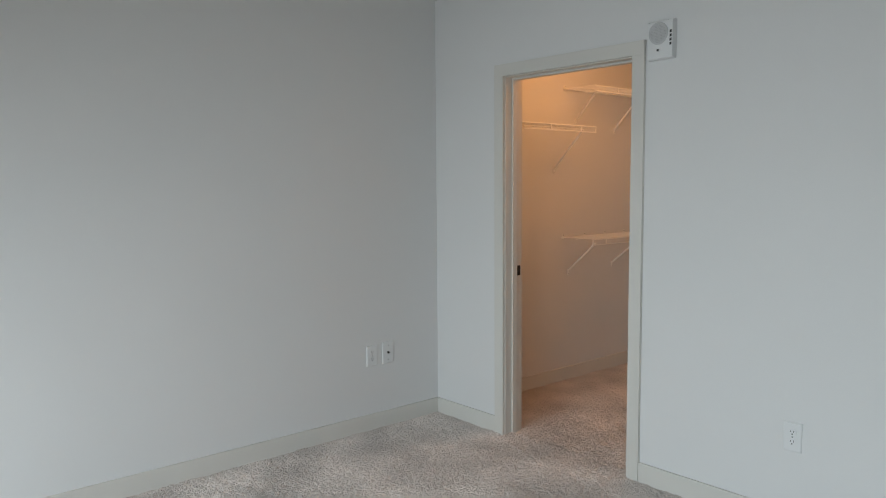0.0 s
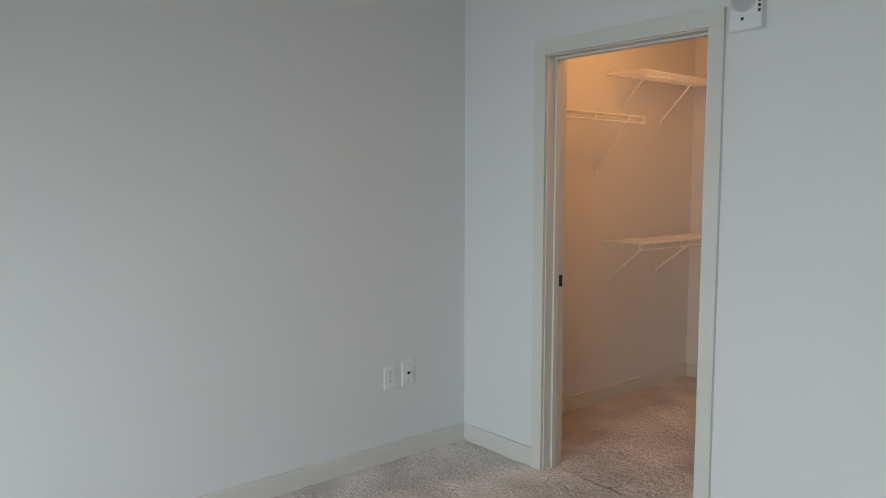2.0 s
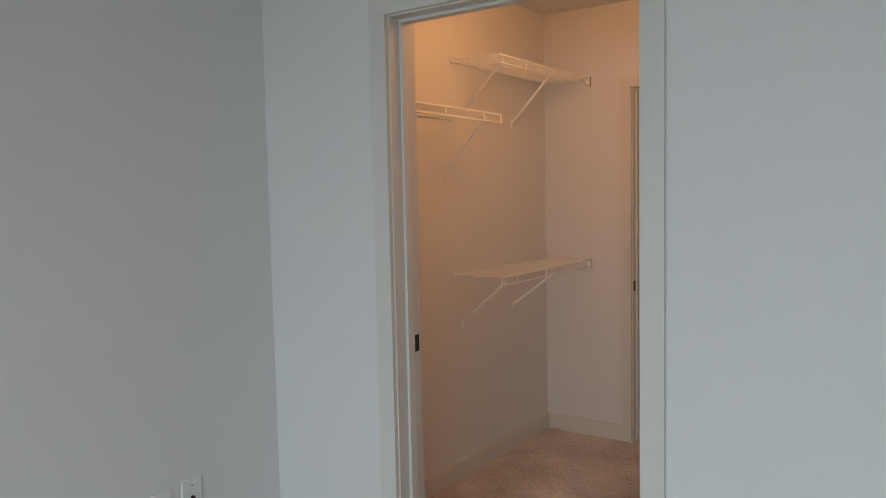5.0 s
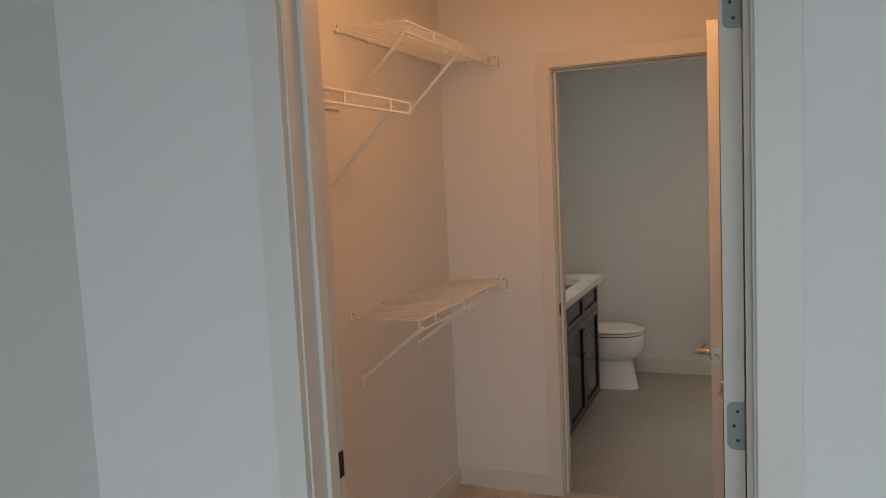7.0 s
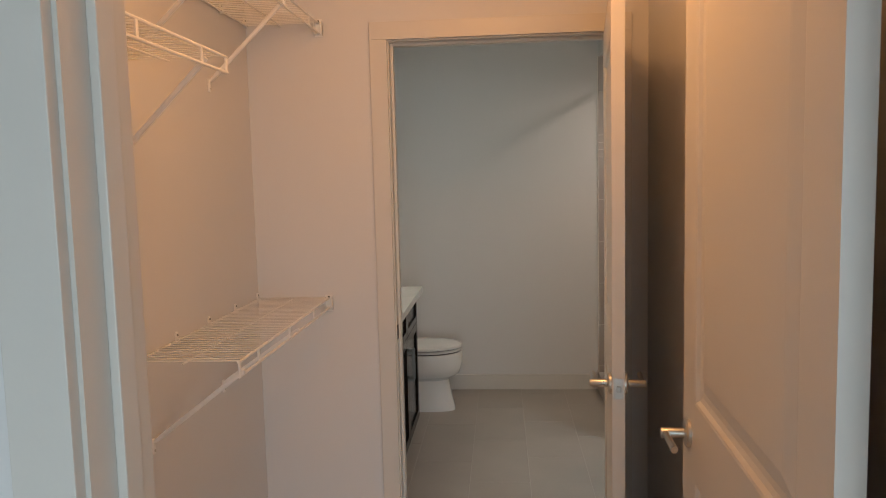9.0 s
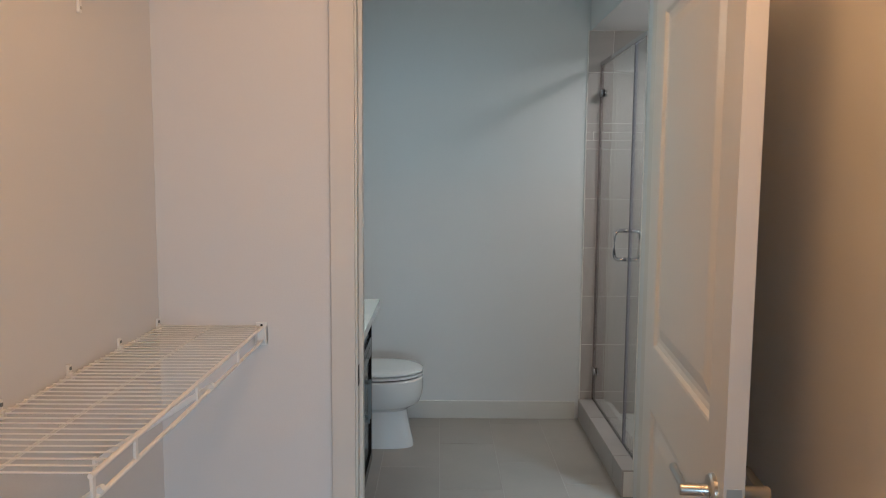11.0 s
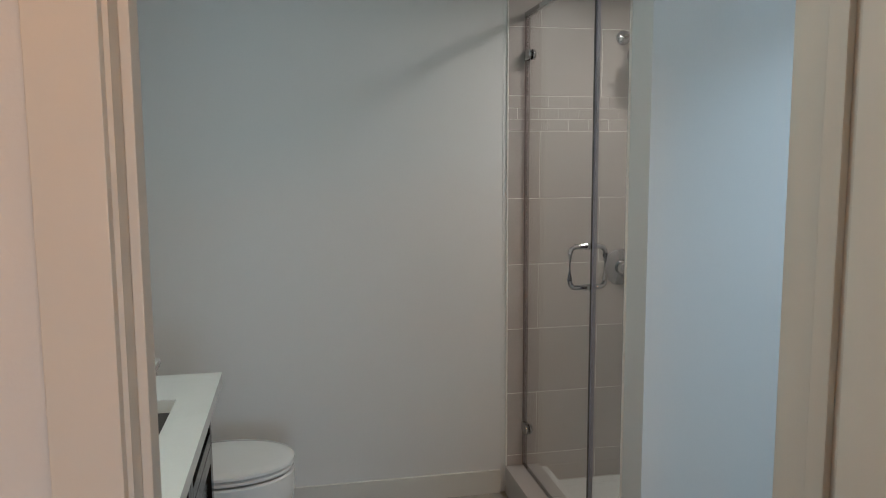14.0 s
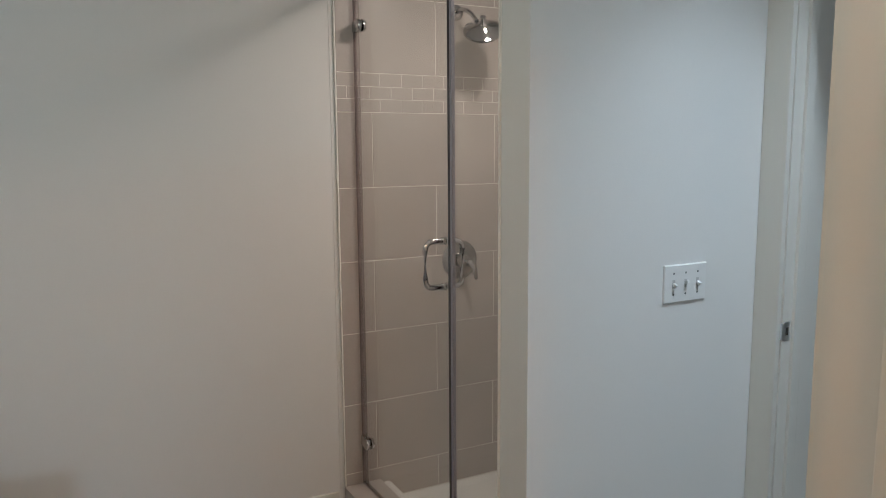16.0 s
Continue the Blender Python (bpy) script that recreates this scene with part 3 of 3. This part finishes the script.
def to_east(y, z, x=0.0):
    """On a wall that looks towards +x."""
    return pose(x, y, z, 0, 0, -90)


def to_south(x, z, y=0.0):
    """On a wall that looks towards -y."""
    return pose(x, y, z, 0, 0, 180)


outlet(to_east(-0.513, 0.455), "white duplex power outlet low on the wall")
outlet(to_south(2.232, 0.421), "white duplex power outlet low beside the closet doorway")
jack = thing("cable_jack", to_east(-0.396, 0.458), "white cover plate with a coaxial cable socket", "cable jack")
p = part("cover_plate", plate_body(0.080, 0.132), PLASTIC, jack)
bm = bmesh.new()
lathe(bm, [(0.0075, 0), (0.0075, 0.003), (0.0048, 0.003), (0.0048, 0.011), (0.002, 0.011)], Matrix.Translation((0, 0.0055, 0)) @ Matrix.Rotation(radians(-90), 4, 'X'), 14)
part("socket", bm, BRONZE, jack, smooth=True)
screw(p, 0, 0.042)
screw(p, 0, -0.042)

sw = thing("light_switch", to_south(2.272, 1.118, YS0), "white triple toggle light switch plate", "light switch")
p = part("cover_plate", plate_body(0.163, 0.109, 0.0062), PLASTIC, sw)
for i, up in enumerate((1, 1, 1)):
    x = (i - 1) * 0.046
    part("toggle_slot", boxes([(x - 0.0052, x + 0.0052, 0.0056, 0.0064, -0.012, 0.012)]), GREYGRILLE, sw)
    bm = boxes([(-0.0042, 0.0042, 0.0, 0.013, -0.0045, 0.0045)], 0.0012)
    tg = part("toggle", bm, PLASTIC, sw)
    tg.matrix_basis = pose(x, 0.006, 0.0, -28 if i != 1 else 28, 0, 0)
    for z in (0.030, -0.030):
        screw(p, x, z)

al = thing("fire_alarm_speaker", to_south(1.593, 2.103), "white square fire alarm speaker with a strobe strip", "fire alarm")
AW, AH = 0.134, 0.172
bm = bmesh.new()
loft(bm, [rect(-AW / 2, AW / 2, -AH / 2, AH / 2, 0), rect(-AW / 2, AW / 2, -AH / 2, AH / 2, 0.022), rect(-AW / 2 + 0.006, AW / 2 - 0.006, -AH / 2 + 0.006, AH / 2 - 0.006, 0.030)])
part("housing", bm, PLASTIC, al)
bm = bmesh.new()
lathe(bm, [(0.050, 0), (0.049, 0.003), (0.044, 0.004), (0.0, 0.0045)], Matrix.Translation((0.008, 0.030, 0.030)) @ Matrix.Rotation(radians(-90), 4, 'X'), 32)
gr = part("grille", bm, GREYGRILLE, al, "round grey speaker grille")
bm = bmesh.new()
for i in range(-6, 7):
    for j in range(-6, 7):
        if i * i + j * j < 38:
            box(bm, 0.008 + i * 0.0066 - 0.0014, 0.008 + i * 0.0066 + 0.0014, 0.0338, 0.0349, 0.030 + j * 0.0066 - 0.0014, 0.030 + j * 0.0066 + 0.0014)
holes = part("grille_holes", bm, HOLE, gr)
tagged(holes, kind="stuff")
part("strobe_strip", boxes([(-AW / 2 - 0.001, -AW / 2 + 0.017, 0.020, 0.037, -AH / 2 + 0.004, AH / 2 - 0.004)], 0.002), PLASTIC, al)
part("lens", boxes([(0.004, 0.014, 0.029, 0.034, -0.050, -0.040)], 0.001), DARK, al, "small dark lens")
for i, z in enumerate((0.030, 0.012, -0.006, -0.024)):
    part("mark", boxes([(-AW / 2 + 0.003, -AW / 2 + 0.013, 0.0366, 0.0376, z - 0.006, z + 0.006)]), DARK, al)

# ---- closet lamp, out of view above ----
cl = thing("ceiling_light", pose(0.95, 0.90, HC), "round opal flush ceiling light in the closet", "ceiling light")
bm = bmesh.new()
lathe(bm, [(0.15, 0), (0.15, -0.02), (0.14, -0.024)], Matrix(), 32)
part("canopy", bm, BRUSHED, cl, smooth=True)


# ---- vanity ----
VX, VY0, VY1, VT = 0.505, Y2 + 0.004, 3.655, 0.855
van = thing("vanity_cabinet", pose(XC, VY0, 0), "espresso wood vanity cabinet with shaker doors and drawers", "vanity")
VL, VD = VY1 - VY0 - 0.012, VX - XC
part("body", boxes([(0, VD - 0.02, 0, VL, 0.10, VT), (0, VD - 0.075, 0.0, VL, 0, 0.10)]), ESPRESSO, van)


def shaker(parent, name, y0, y1, z0, z1, handle):
    """A framed front: rails, stiles and a sunk panel, with a bar pull."""
    f = part(name, bmesh.new(), ESPRESSO, parent)
    g, fw, t = 0.0016, 0.048 if z1 - z0 > 0.3 else 0.036, 0.019
    a, c, lo, hi, x = y0 + g, y1 - g, z0 + g, z1 - g, VD - 0.02
    for nm, r in (("stile", (a, a + fw, lo, hi)), ("stile", (c - fw, c, lo, hi)), ("rail", (a + fw, c - fw, lo, lo + fw)), ("rail", (a + fw, c - fw, hi - fw, hi))):
        part(nm, boxes([(x + 0.0005, x + t, *r)], 0.0012), ESPRESSO, f)
    part("field", boxes([(x + 0.0004, x + 0.009, a + fw, c - fw, lo + fw, hi - fw)]), ESPRESSO, f)
    if handle:
        hy, hz, upright, ln = handle
        bm = bmesh.new()
        xx = x + t
        if upright:
            box(bm, xx + 0.026, xx + 0.034, hy - 0.006, hy + 0.006, hz - ln, hz + ln, 0.001)
            for q in (-ln + 0.01, ln - 0.01):
                box(bm, xx, xx + 0.027, hy - 0.005, hy + 0.005, hz + q - 0.005, hz + q + 0.005)
        else:
            box(bm, xx + 0.026, xx + 0.034, hy - ln, hy + ln, hz - 0.006, hz + 0.006, 0.001)
            for q in (-ln + 0.01, ln - 0.01):
                box(bm, xx, xx + 0.027, hy + q - 0.005, hy + q + 0.005, hz - 0.005, hz + 0.005)
        part("bar_pull", bm, ZINC, f, "dark satin metal bar pull")


DR = 0.41
zs = (0.105, 0.30, 0.49, 0.685, 0.850)
for z0, z1 in zip(zs, zs[1:]):
    shaker(van, "drawer", 0.012, DR, z0, z1, (DR * 0.5, (z0 + z1) / 2, False, 0.075))
mid = (DR + VL) / 2
shaker(van, "drawer_front", DR, mid, 0.685, 0.850, None)
shaker(van, "drawer_front", mid, VL, 0.685, 0.850, None)
shaker(van, "cabinet_door", DR, mid, 0.105, 0.685, (mid - 0.03, 0.535, True, 0.085))
shaker(van, "cabinet_door", mid, VL, 0.105, 0.685, (mid + 0.03, 0.535, True, 0.085))

top = thing("countertop", pose(XC, VY0, VT), "white quartz vanity countertop with an undermount basin", "countertop")
CD, CL, b0, b1, e0, e1 = 0.495, VY1 + 0.005 - VY0, 0.09, 0.40, 0.62, 1.10
bm = bmesh.new()
outer, hole = ((0, 0), (CD, 0), (CD, CL), (0, CL)), ((b0, e0), (b1, e0), (b1, e1), (b0, e1))
loft(bm, [[(x, y, z) for x, y in q] for q, z in ((outer, 0.0), (outer, 0.035), (hole, 0.035), (hole, 0.0), (outer, 0.0))], cap0=False, cap1=False)
bmesh.ops.remove_doubles(bm, verts=bm.verts, dist=1e-5)
part("slab", bm, QUARTZ, top)
bm = bmesh.new()
loft(bm, [[(x, y, z) for x, y in ((b0 - i, e0 - i), (b1 + i, e0 - i), (b1 + i, e1 + i), (b0 - i, e1 + i))] for i, z in ((0.004, 0.0), (-0.012, -0.05), (-0.045, -0.12), (-0.10, -0.135))], cap0=False)
part("basin", bm, CERAMIC, top, smooth=True)
part("backsplash", boxes([(0, 0.018, 0, CL, 0.0355, 0.13)], 0.002), QUARTZ, top)
bm = bmesh.new()
tube(bm, [(0.05, 0.86, 0.035), (0.05, 0.86, 0.12), (0.06, 0.86, 0.138), (0.12, 0.86, 0.130), (0.125, 0.86, 0.118)], 0.012, 12)
fa = solid("basin_faucet", bm, CHROME, "chrome single-lever basin faucet on the countertop", "faucet", smooth=True)
fa.location = (XC, VY0, VT)

vl = thing("vanity_light", pose(XC, 2.81, 2.08), "satin metal wall light bar above the vanity", "wall light")
part("back_bar", boxes([(0, 0.03, -0.36, 0.36, 0.05, 0.11)], 0.004), BRUSHED, vl)

# ---- toilet ----
TY = 4.13
wc = thing("toilet", pose(XC, TY, 0), "white china toilet with the lid closed, beside the vanity", "toilet")
bm = bmesh.new()
rows = ((0.0, 0.36, 0.284, 0.092, 0.20, 3.6), (0.006, 0.36, 0.285, 0.093, 0.20, 3.6), (0.03, 0.36, 0.280, 0.092, 0.20, 3.6), (0.10, 0.36, 0.262, 0.090, 0.20, 3.4), (0.16, 0.36, 0.252, 0.090, 0.20, 3.2), (0.205, 0.36, 0.246, 0.092, 0.21, 3.0),
        (0.216, 0.37, 0.250, 0.108, 0.22, 2.7), (0.230, 0.39, 0.256, 0.132, 0.23, 2.4), (0.25, 0.415, 0.262, 0.160, 0.24, 2.3), (0.29, 0.432, 0.258, 0.174, 0.26, 2.2), (0.33, 0.44, 0.256, 0.181, 0.26, 2.15), (0.365, 0.44, 0.256, 0.184, 0.26, 2.1), (0.386, 0.44, 0.256, 0.184, 0.26, 2.1), (0.393, 0.44, 0.249, 0.178, 0.25, 2.1))
loft(bm, [oval(cx, 0, z, rx, ry, p, 44, back) for z, cx, rx, ry, back, p in rows])
part("bowl", bm, CERAMIC, wc, smooth=True)
bm = bmesh.new()
loft(bm, [oval(0.44, 0, z, 0.254 - i, 0.183 - i, 2.15, 44, 0.235 - i) for z, i in ((0.3925, 0.085), (0.4015, 0.085), (0.402, 0.001), (0.404, 0.0), (0.413, 0.0), (0.416, 0.004))])
part("seat", bm, CERAMIC, wc, smooth=True)
# dark rings put in as the shade of the gaps below seat and lid
for z0, z1 in ((0.3935, 0.4012), (0.4165, 0.4232)):
    bm = bmesh.new()
    loft(bm, [oval(0.44, 0, z, 0.236, 0.165, 2.15, 44, 0.20) for z in (z0, z1)])
    part("bumper_ring", bm, DARK, wc, "dark ring standing for the shade in the seat gap")
bm = bmesh.new()
loft(bm, [oval(0.44, 0, z, 0.257 - i, 0.186 - i, 2.15, 44, 0.235 - i) for z, i in ((0.4155, 0.085), (0.4235, 0.085), (0.424, 0.001), (0.425, 0.0), (0.434, 0.001), (0.440, 0.010), (0.444, 0.04), (0.446, 0.09), (0.447, 0.14))])
part("lid", bm, CERAMIC, wc, smooth=True)
part("tank", boxes([(0.004, 0.195, -0.20, 0.20, 0.40, 0.74)], 0.02), CERAMIC, wc, smooth=True)
part("tank_lid", boxes([(0.0, 0.205, -0.21, 0.21, 0.742, 0.775)], 0.012), CERAMIC, wc, smooth=True)
bm = bmesh.new()
tube(bm, [(0.195, -0.15, 0.68), (0.215, -0.15, 0.68), (0.222, -0.14, 0.68), (0.222, -0.08, 0.675)], 0.006, 8)
part("flush_lever", bm, CHROME, wc, smooth=True)

# ---- shower ----
XG = 1.77
curb = thing("shower_curb", pose(0, 0, 0), "tiled shower curb under the glass screen", "shower curb", kind="structure")
part("core", boxes([(1.690, 1.845, YS1, YB - 0.012, -0.006, 0.120)]), GROUT, curb)
ys = (YS1, 3.64, 4.21, YB - 0.014)
for a, c in zip(ys, ys[1:]):
    part("tile", boxes([(1.682, 1.8405, a + 0.0015, c - 0.0015, 0.118, 0.127)], 0.0012), WALLTILE, curb)
    part("tile", boxes([(1.682, 1.6915, a + 0.0015, c - 0.0015, 0.0, 0.1165)], 0.0012), WALLTILE, curb)

pan = thing("shower_pan", pose(0, 0, 0), "white acrylic shower pan with a raised lip", "shower pan")
part("floor", boxes([(1.846, XR - 0.012, YS1, YB - 0.012, -0.006, 0.035)], 0.004), PAN, pan)
part("lip", boxes([(1.842, 1.885, YS1, YB - 0.014, 0.0355, 0.112)], 0.008), PAN, pan)
bm = bmesh.new()
lathe(bm, [(0.05, 0.035), (0.05, 0.038), (0.02, 0.037)], Matrix.Translation((2.2, 4.0, 0)))
part("drain", bm, CHROME, pan, smooth=True)

gs = thing("shower_screen", pose(0, 0, 0), "frameless clear glass shower door and panel with chrome fittings", "shower screen")
GZ0, GZ1, GE = 0.136, 2.125, 3.79


def pane_part(name, y0, y1, label):
    p = part(name, boxes([(XG - 0.005, XG + 0.005, y0, y1, GZ0, GZ1)]), GLASS, gs, label)
    p.visible_shadow = False
    return p


gd = pane_part("glass_door", GE + 0.0138, YB - 0.041, "clear glass shower door")
gp = pane_part("glass_panel", YS1 + 0.004, GE - 0.0138, "clear fixed glass panel")
# opaque strips, widened to paint the reflections inside the glass edges
part("edge", boxes([(XG - 0.0056, XG + 0.0056, GE + 0.001, GE + 0.0135, GZ0, GZ1)]), EDGE, gd)
part("edge", boxes([(XG - 0.0056, XG + 0.0056, GE - 0.0135, GE - 0.001, GZ0, GZ1)]), EDGE_PALE, gp)
part("seal", boxes([(XG - 0.008, XG + 0.008, YB - 0.040, YB - 0.014, GZ0, GZ1)], 0.002), SEAL, gd, "clear vinyl seal tinted dark for the shadow behind it")
part("header_rail", boxes([(XG - 0.011, XG + 0.011, YS1 + 0.001, YB - 0.013, GZ1 + 0.001, GZ1 + 0.024)], 0.003), CHROME, gs, "chrome header rail")
part("sill_strip", boxes([(XG - 0.008, XG + 0.008, YS1 + 0.002, YB - 0.014, 0.127, 0.135)], 0.001), CHROME, gs)
for z in (0.315, 1.965):
    h = part("hinge", boxes([(XG - 0.013, XG + 0.013, YB - 0.050, YB - 0.013, z - 0.021, z + 0.021)], 0.004), CHROME, gs, "chrome glass hinge")
    # dark slab standing for the black shaded gap between hinge plate and discs
    part("hinge_pin", boxes([(XG - 0.0135, XG + 0.0135, YB - 0.056, YB - 0.0505, z - 0.017, z + 0.017)]), BRONZE, h)
    for o in (-1, 1):
        bm = bmesh.new()
        lathe(bm, [(0.0235, 0.0052), (0.0235, 0.013), (0.0215, 0.016), (0.012, 0.0175), (0.0, 0.0178)], Matrix.Translation((XG, YB - 0.072, z)) @ Matrix.Rotation(radians(90 * o), 4, 'Y'), 24)
        part("clamp_disc", bm, CHROME, h, smooth=True)
hd = part("door_handle", bmesh.new(), CHROME, gs, "chrome back-to-back D pull")
for o in (-1, 1):
    bm = bmesh.new()
    pts = []
    hy, z0, z1, dx, r = GE + 0.052, 1.070, 1.215, 0.066, 0.024
    pts.append((XG + o * 0.006, hy, z0))
    for k in range(6):
        a = radians(90 * k / 5)
        pts.append((XG + o * (dx - r + r * math.sin(a)), hy, z0 + r - r * math.cos(a)))
    for k in range(6):
        a = radians(90 * k / 5)
        pts.append((XG + o * (dx - r + r * math.cos(a)), hy, z1 - r + r * math.sin(a)))
    pts.append((XG + o * 0.006, hy, z1))
    tube(bm, pts, 0.0095, 12)
    part("pull", bm, CHROME, hd, smooth=True)
    for z in (z0, z1):
        bm = bmesh.new()
        lathe(bm, [(0.013, 0.0051), (0.013, 0.012), (0.0105, 0.013)], Matrix.Translation((XG, hy, z)) @ Matrix.Rotation(radians(90 * o), 4, 'Y'), 16)
        part("washer", bm, CHROME, hd, smooth=True)

YT = YB - 0.012                        # face of the wall tiles
sh = thing("showerhead", pose(2.215, YT, 2.055), "chrome round shower head on a bent arm", "shower head")
bm = bmesh.new()
lathe(bm, [(0.032, 0), (0.031, 0.005), (0.020, 0.012), (0.011, 0.014)], Matrix.Rotation(radians(90), 4, 'X'))
part("flange", bm, CHROME, sh, smooth=True)
bm = bmesh.new()
tube(bm, [(0, -0.005, 0), (0.0, -0.05, 0.004), (0.004, -0.085, -0.004), (0.010, -0.115, -0.024), (0.016, -0.14, -0.052)], 0.0095, 12)
part("arm", bm, CHROME, sh, smooth=True)
bm = bmesh.new()
lathe(bm, [(0.012, 0.055), (0.014, 0.035), (0.022, 0.022), (0.058, 0.008), (0.077, -0.004), (0.078, -0.012), (0.073, -0.016), (0.0, -0.016)], Matrix.Translation((0.024, -0.175, -0.088)) @ Matrix.Rotation(radians(38), 4, 'X') @ Matrix.Rotation(radians(-20), 4, 'Y'), 36)
part("head", bm, CHROME, sh, smooth=True)
bm = bmesh.new()
lathe(bm, [(0.069, -0.0162), (0.067, -0.0175), (0.0, -0.0178)], Matrix.Translation((0.024, -0.175, -0.088)) @ Matrix.Rotation(radians(38), 4, 'X') @ Matrix.Rotation(radians(-20), 4, 'Y'), 36)
part("spray_face", bm, GREYGRILLE, sh, "grey nozzle face", smooth=True)

sv = thing("shower_valve", pose(2.228, YT, 1.03), "chrome round shower valve with a lever", "shower valve")
bm = bmesh.new()
lathe(bm, [(0.085, 0), (0.083, 0.004), (0.060, 0.010), (0.034, 0.013), (0.030, 0.040), (0.024, 0.052), (0.0, 0.055)], Matrix.Rotation(radians(90), 4, 'X'), 40)
part("escutcheon", bm, CHROME, sv, smooth=True)
bm = bmesh.new()
loft(bm, [[(x + a * w, y, z + c * w * 0.5) for a, c in ((-1, -1), (1, -1), (1, 1), (-1, 1))] for x, y, z, w in ((0.0, -0.035, 0.0, 0.016), (0.018, -0.060, -0.004, 0.014), (0.034, -0.072, -0.030, 0.011), (0.040, -0.074, -0.075, 0.008))])
part("lever", bm, CHROME, sv, smooth=True)

for name, x, y, z in (("recessed_light", 2.36, 2.52, HB), ("recessed_light", 2.14, 3.86, 2.33)):
    rl = thing(name, pose(x, y, z), "small round recessed ceiling light with a white ring", "ceiling light", "recessed lights")
    bm = bmesh.new()
    lathe(bm, [(0.088, 0.0), (0.088, -0.004), (0.066, -0.006), (0.062, 0.0)], Matrix(), 32)
    part("trim_ring", bm, PLASTIC, rl, smooth=True)

# ---- wall and floor tiles, last ----
tw = thing("shower_tile_wall", pose(0, 0, 0), "grey-beige stone-look tiles with pale grout and a small-tile band", "tiled wall", kind="structure")
part("grout_bed", boxes([(1.690, XR, YB - 0.0112, YB - 0.0005, 0.03, 2.33)]), GROUT, tw)
part("grout_bed", boxes([(XR - 0.0085, XR - 0.0005, YS1, YB - 0.0085, 0.03, 2.33)]), WALLTILE, tw)
part("edge_trim", boxes([(1.668, 1.6849, YB - 0.0025, YB - 0.0005, 0.11, 2.33)]), PAINT, tw)
part("caulk_bead", boxes([(1.685, 1.6898, YB - 0.0125, YB - 0.0005, 0.127, 2.33)], 0.001), GROUT, tw)
part("edge_trim", boxes([(XS - 0.003, XS + 0.006, YS1 + 0.0003, YS1 + 0.010, 0.127, 2.33)], 0.001), GROUT, tw)
shapes = {}


def tile_piece(parent, x0, x1, z0, z1, g=0.0013):
    w, h = round(x1 - x0 - 2 * g, 4), round(z1 - z0 - 2 * g, 4)
    if w < 0.01:
        return
    if (w, h) not in shapes:
        bm = boxes([(0, w, -0.004, 0, 0, h)])
        bmesh.ops.bevel(bm, geom=[e for e in bm.edges if all(abs(v.co.y + 0.004) < 1e-5 for v in e.verts)], offset=0.0012, segments=1, affect='EDGES')
        shapes[(w, h)] = mesh_of("tile", bm, WALLTILE)
    o = new("tile", shapes[(w, h)])
    o.parent = parent
    o.location = (x0 + g, YB - 0.0085, z0 + g)


rows = [(0.036, 0.175, 1.836 + 0.2835), (0.175, 0.467, 1.830), (0.467, 0.764, 2.116), (0.764, 1.057, 1.833), (1.057, 1.351, 2.119), (1.351, 1.646, 1.836), (1.797, 2.09, 2.12), (2.09, 2.33, 1.836)]
for z0, z1, j in rows:
    x = j - 2 * 0.567
    while x < XR:
        a, c = max(x, 1.690), min(x + 0.567, XR - 0.009)
        if c - a > 0.012:
            tile_piece(tw, a, c, z0, z1)
        x += 0.567
for z0, z1, j in ((1.646, 1.697, 1.872), (1.697, 1.745, 1.826), (1.745, 1.797, 1.872)):
    x = j - 3 * 0.0945
    while x < XR:
        a, c = max(x, 1.690), min(x + 0.0945, XR - 0.009)
        if c - a > 0.012:
            tile_piece(tw, a, c, z0, z1, 0.001)
        x += 0.0945

ft = thing("floor_bath_tiles", pose(0, 0, 0), "large matt grey-brown floor tiles in a staggered bond", "tiled floor", kind="structure")
fshapes = {}
FT, FL = 0.302, 0.604
for i in range(-2, 8):
    x0 = max(0.532 + i * FT, XC)
    x1 = min(0.532 + (i + 1) * FT, XR + T)
    if x1 - x0 < 0.02:
        continue
    off = (0.023 + 0.334 * (i - 2)) % FL
    y = 4.44 + off - 5 * FL
    while y < YB:
        a, c = max(y, Y1 + 0.06), min(y + FL, YB)
        y += FL
        if c - a < 0.02:
            continue
        if x0 > 1.69 and a > YS1:
            continue
        key = (round(x1 - x0, 4), round(c - a, 4))
        if key not in fshapes:
            bm = boxes([(0.0014, key[0] - 0.0014, 0.0014, key[1] - 0.0014, -0.006, 0.0)])
            bmesh.ops.bevel(bm, geom=[e for e in bm.edges if all(abs(v.co.z) < 1e-5 for v in e.verts)], offset=0.001, segments=1, affect='EDGES')
            fshapes[key] = mesh_of("tile", bm, FLOORTILE)
        o = new("tile", fshapes[key])
        o.parent = ft
        o.location = (x0, a, 0)
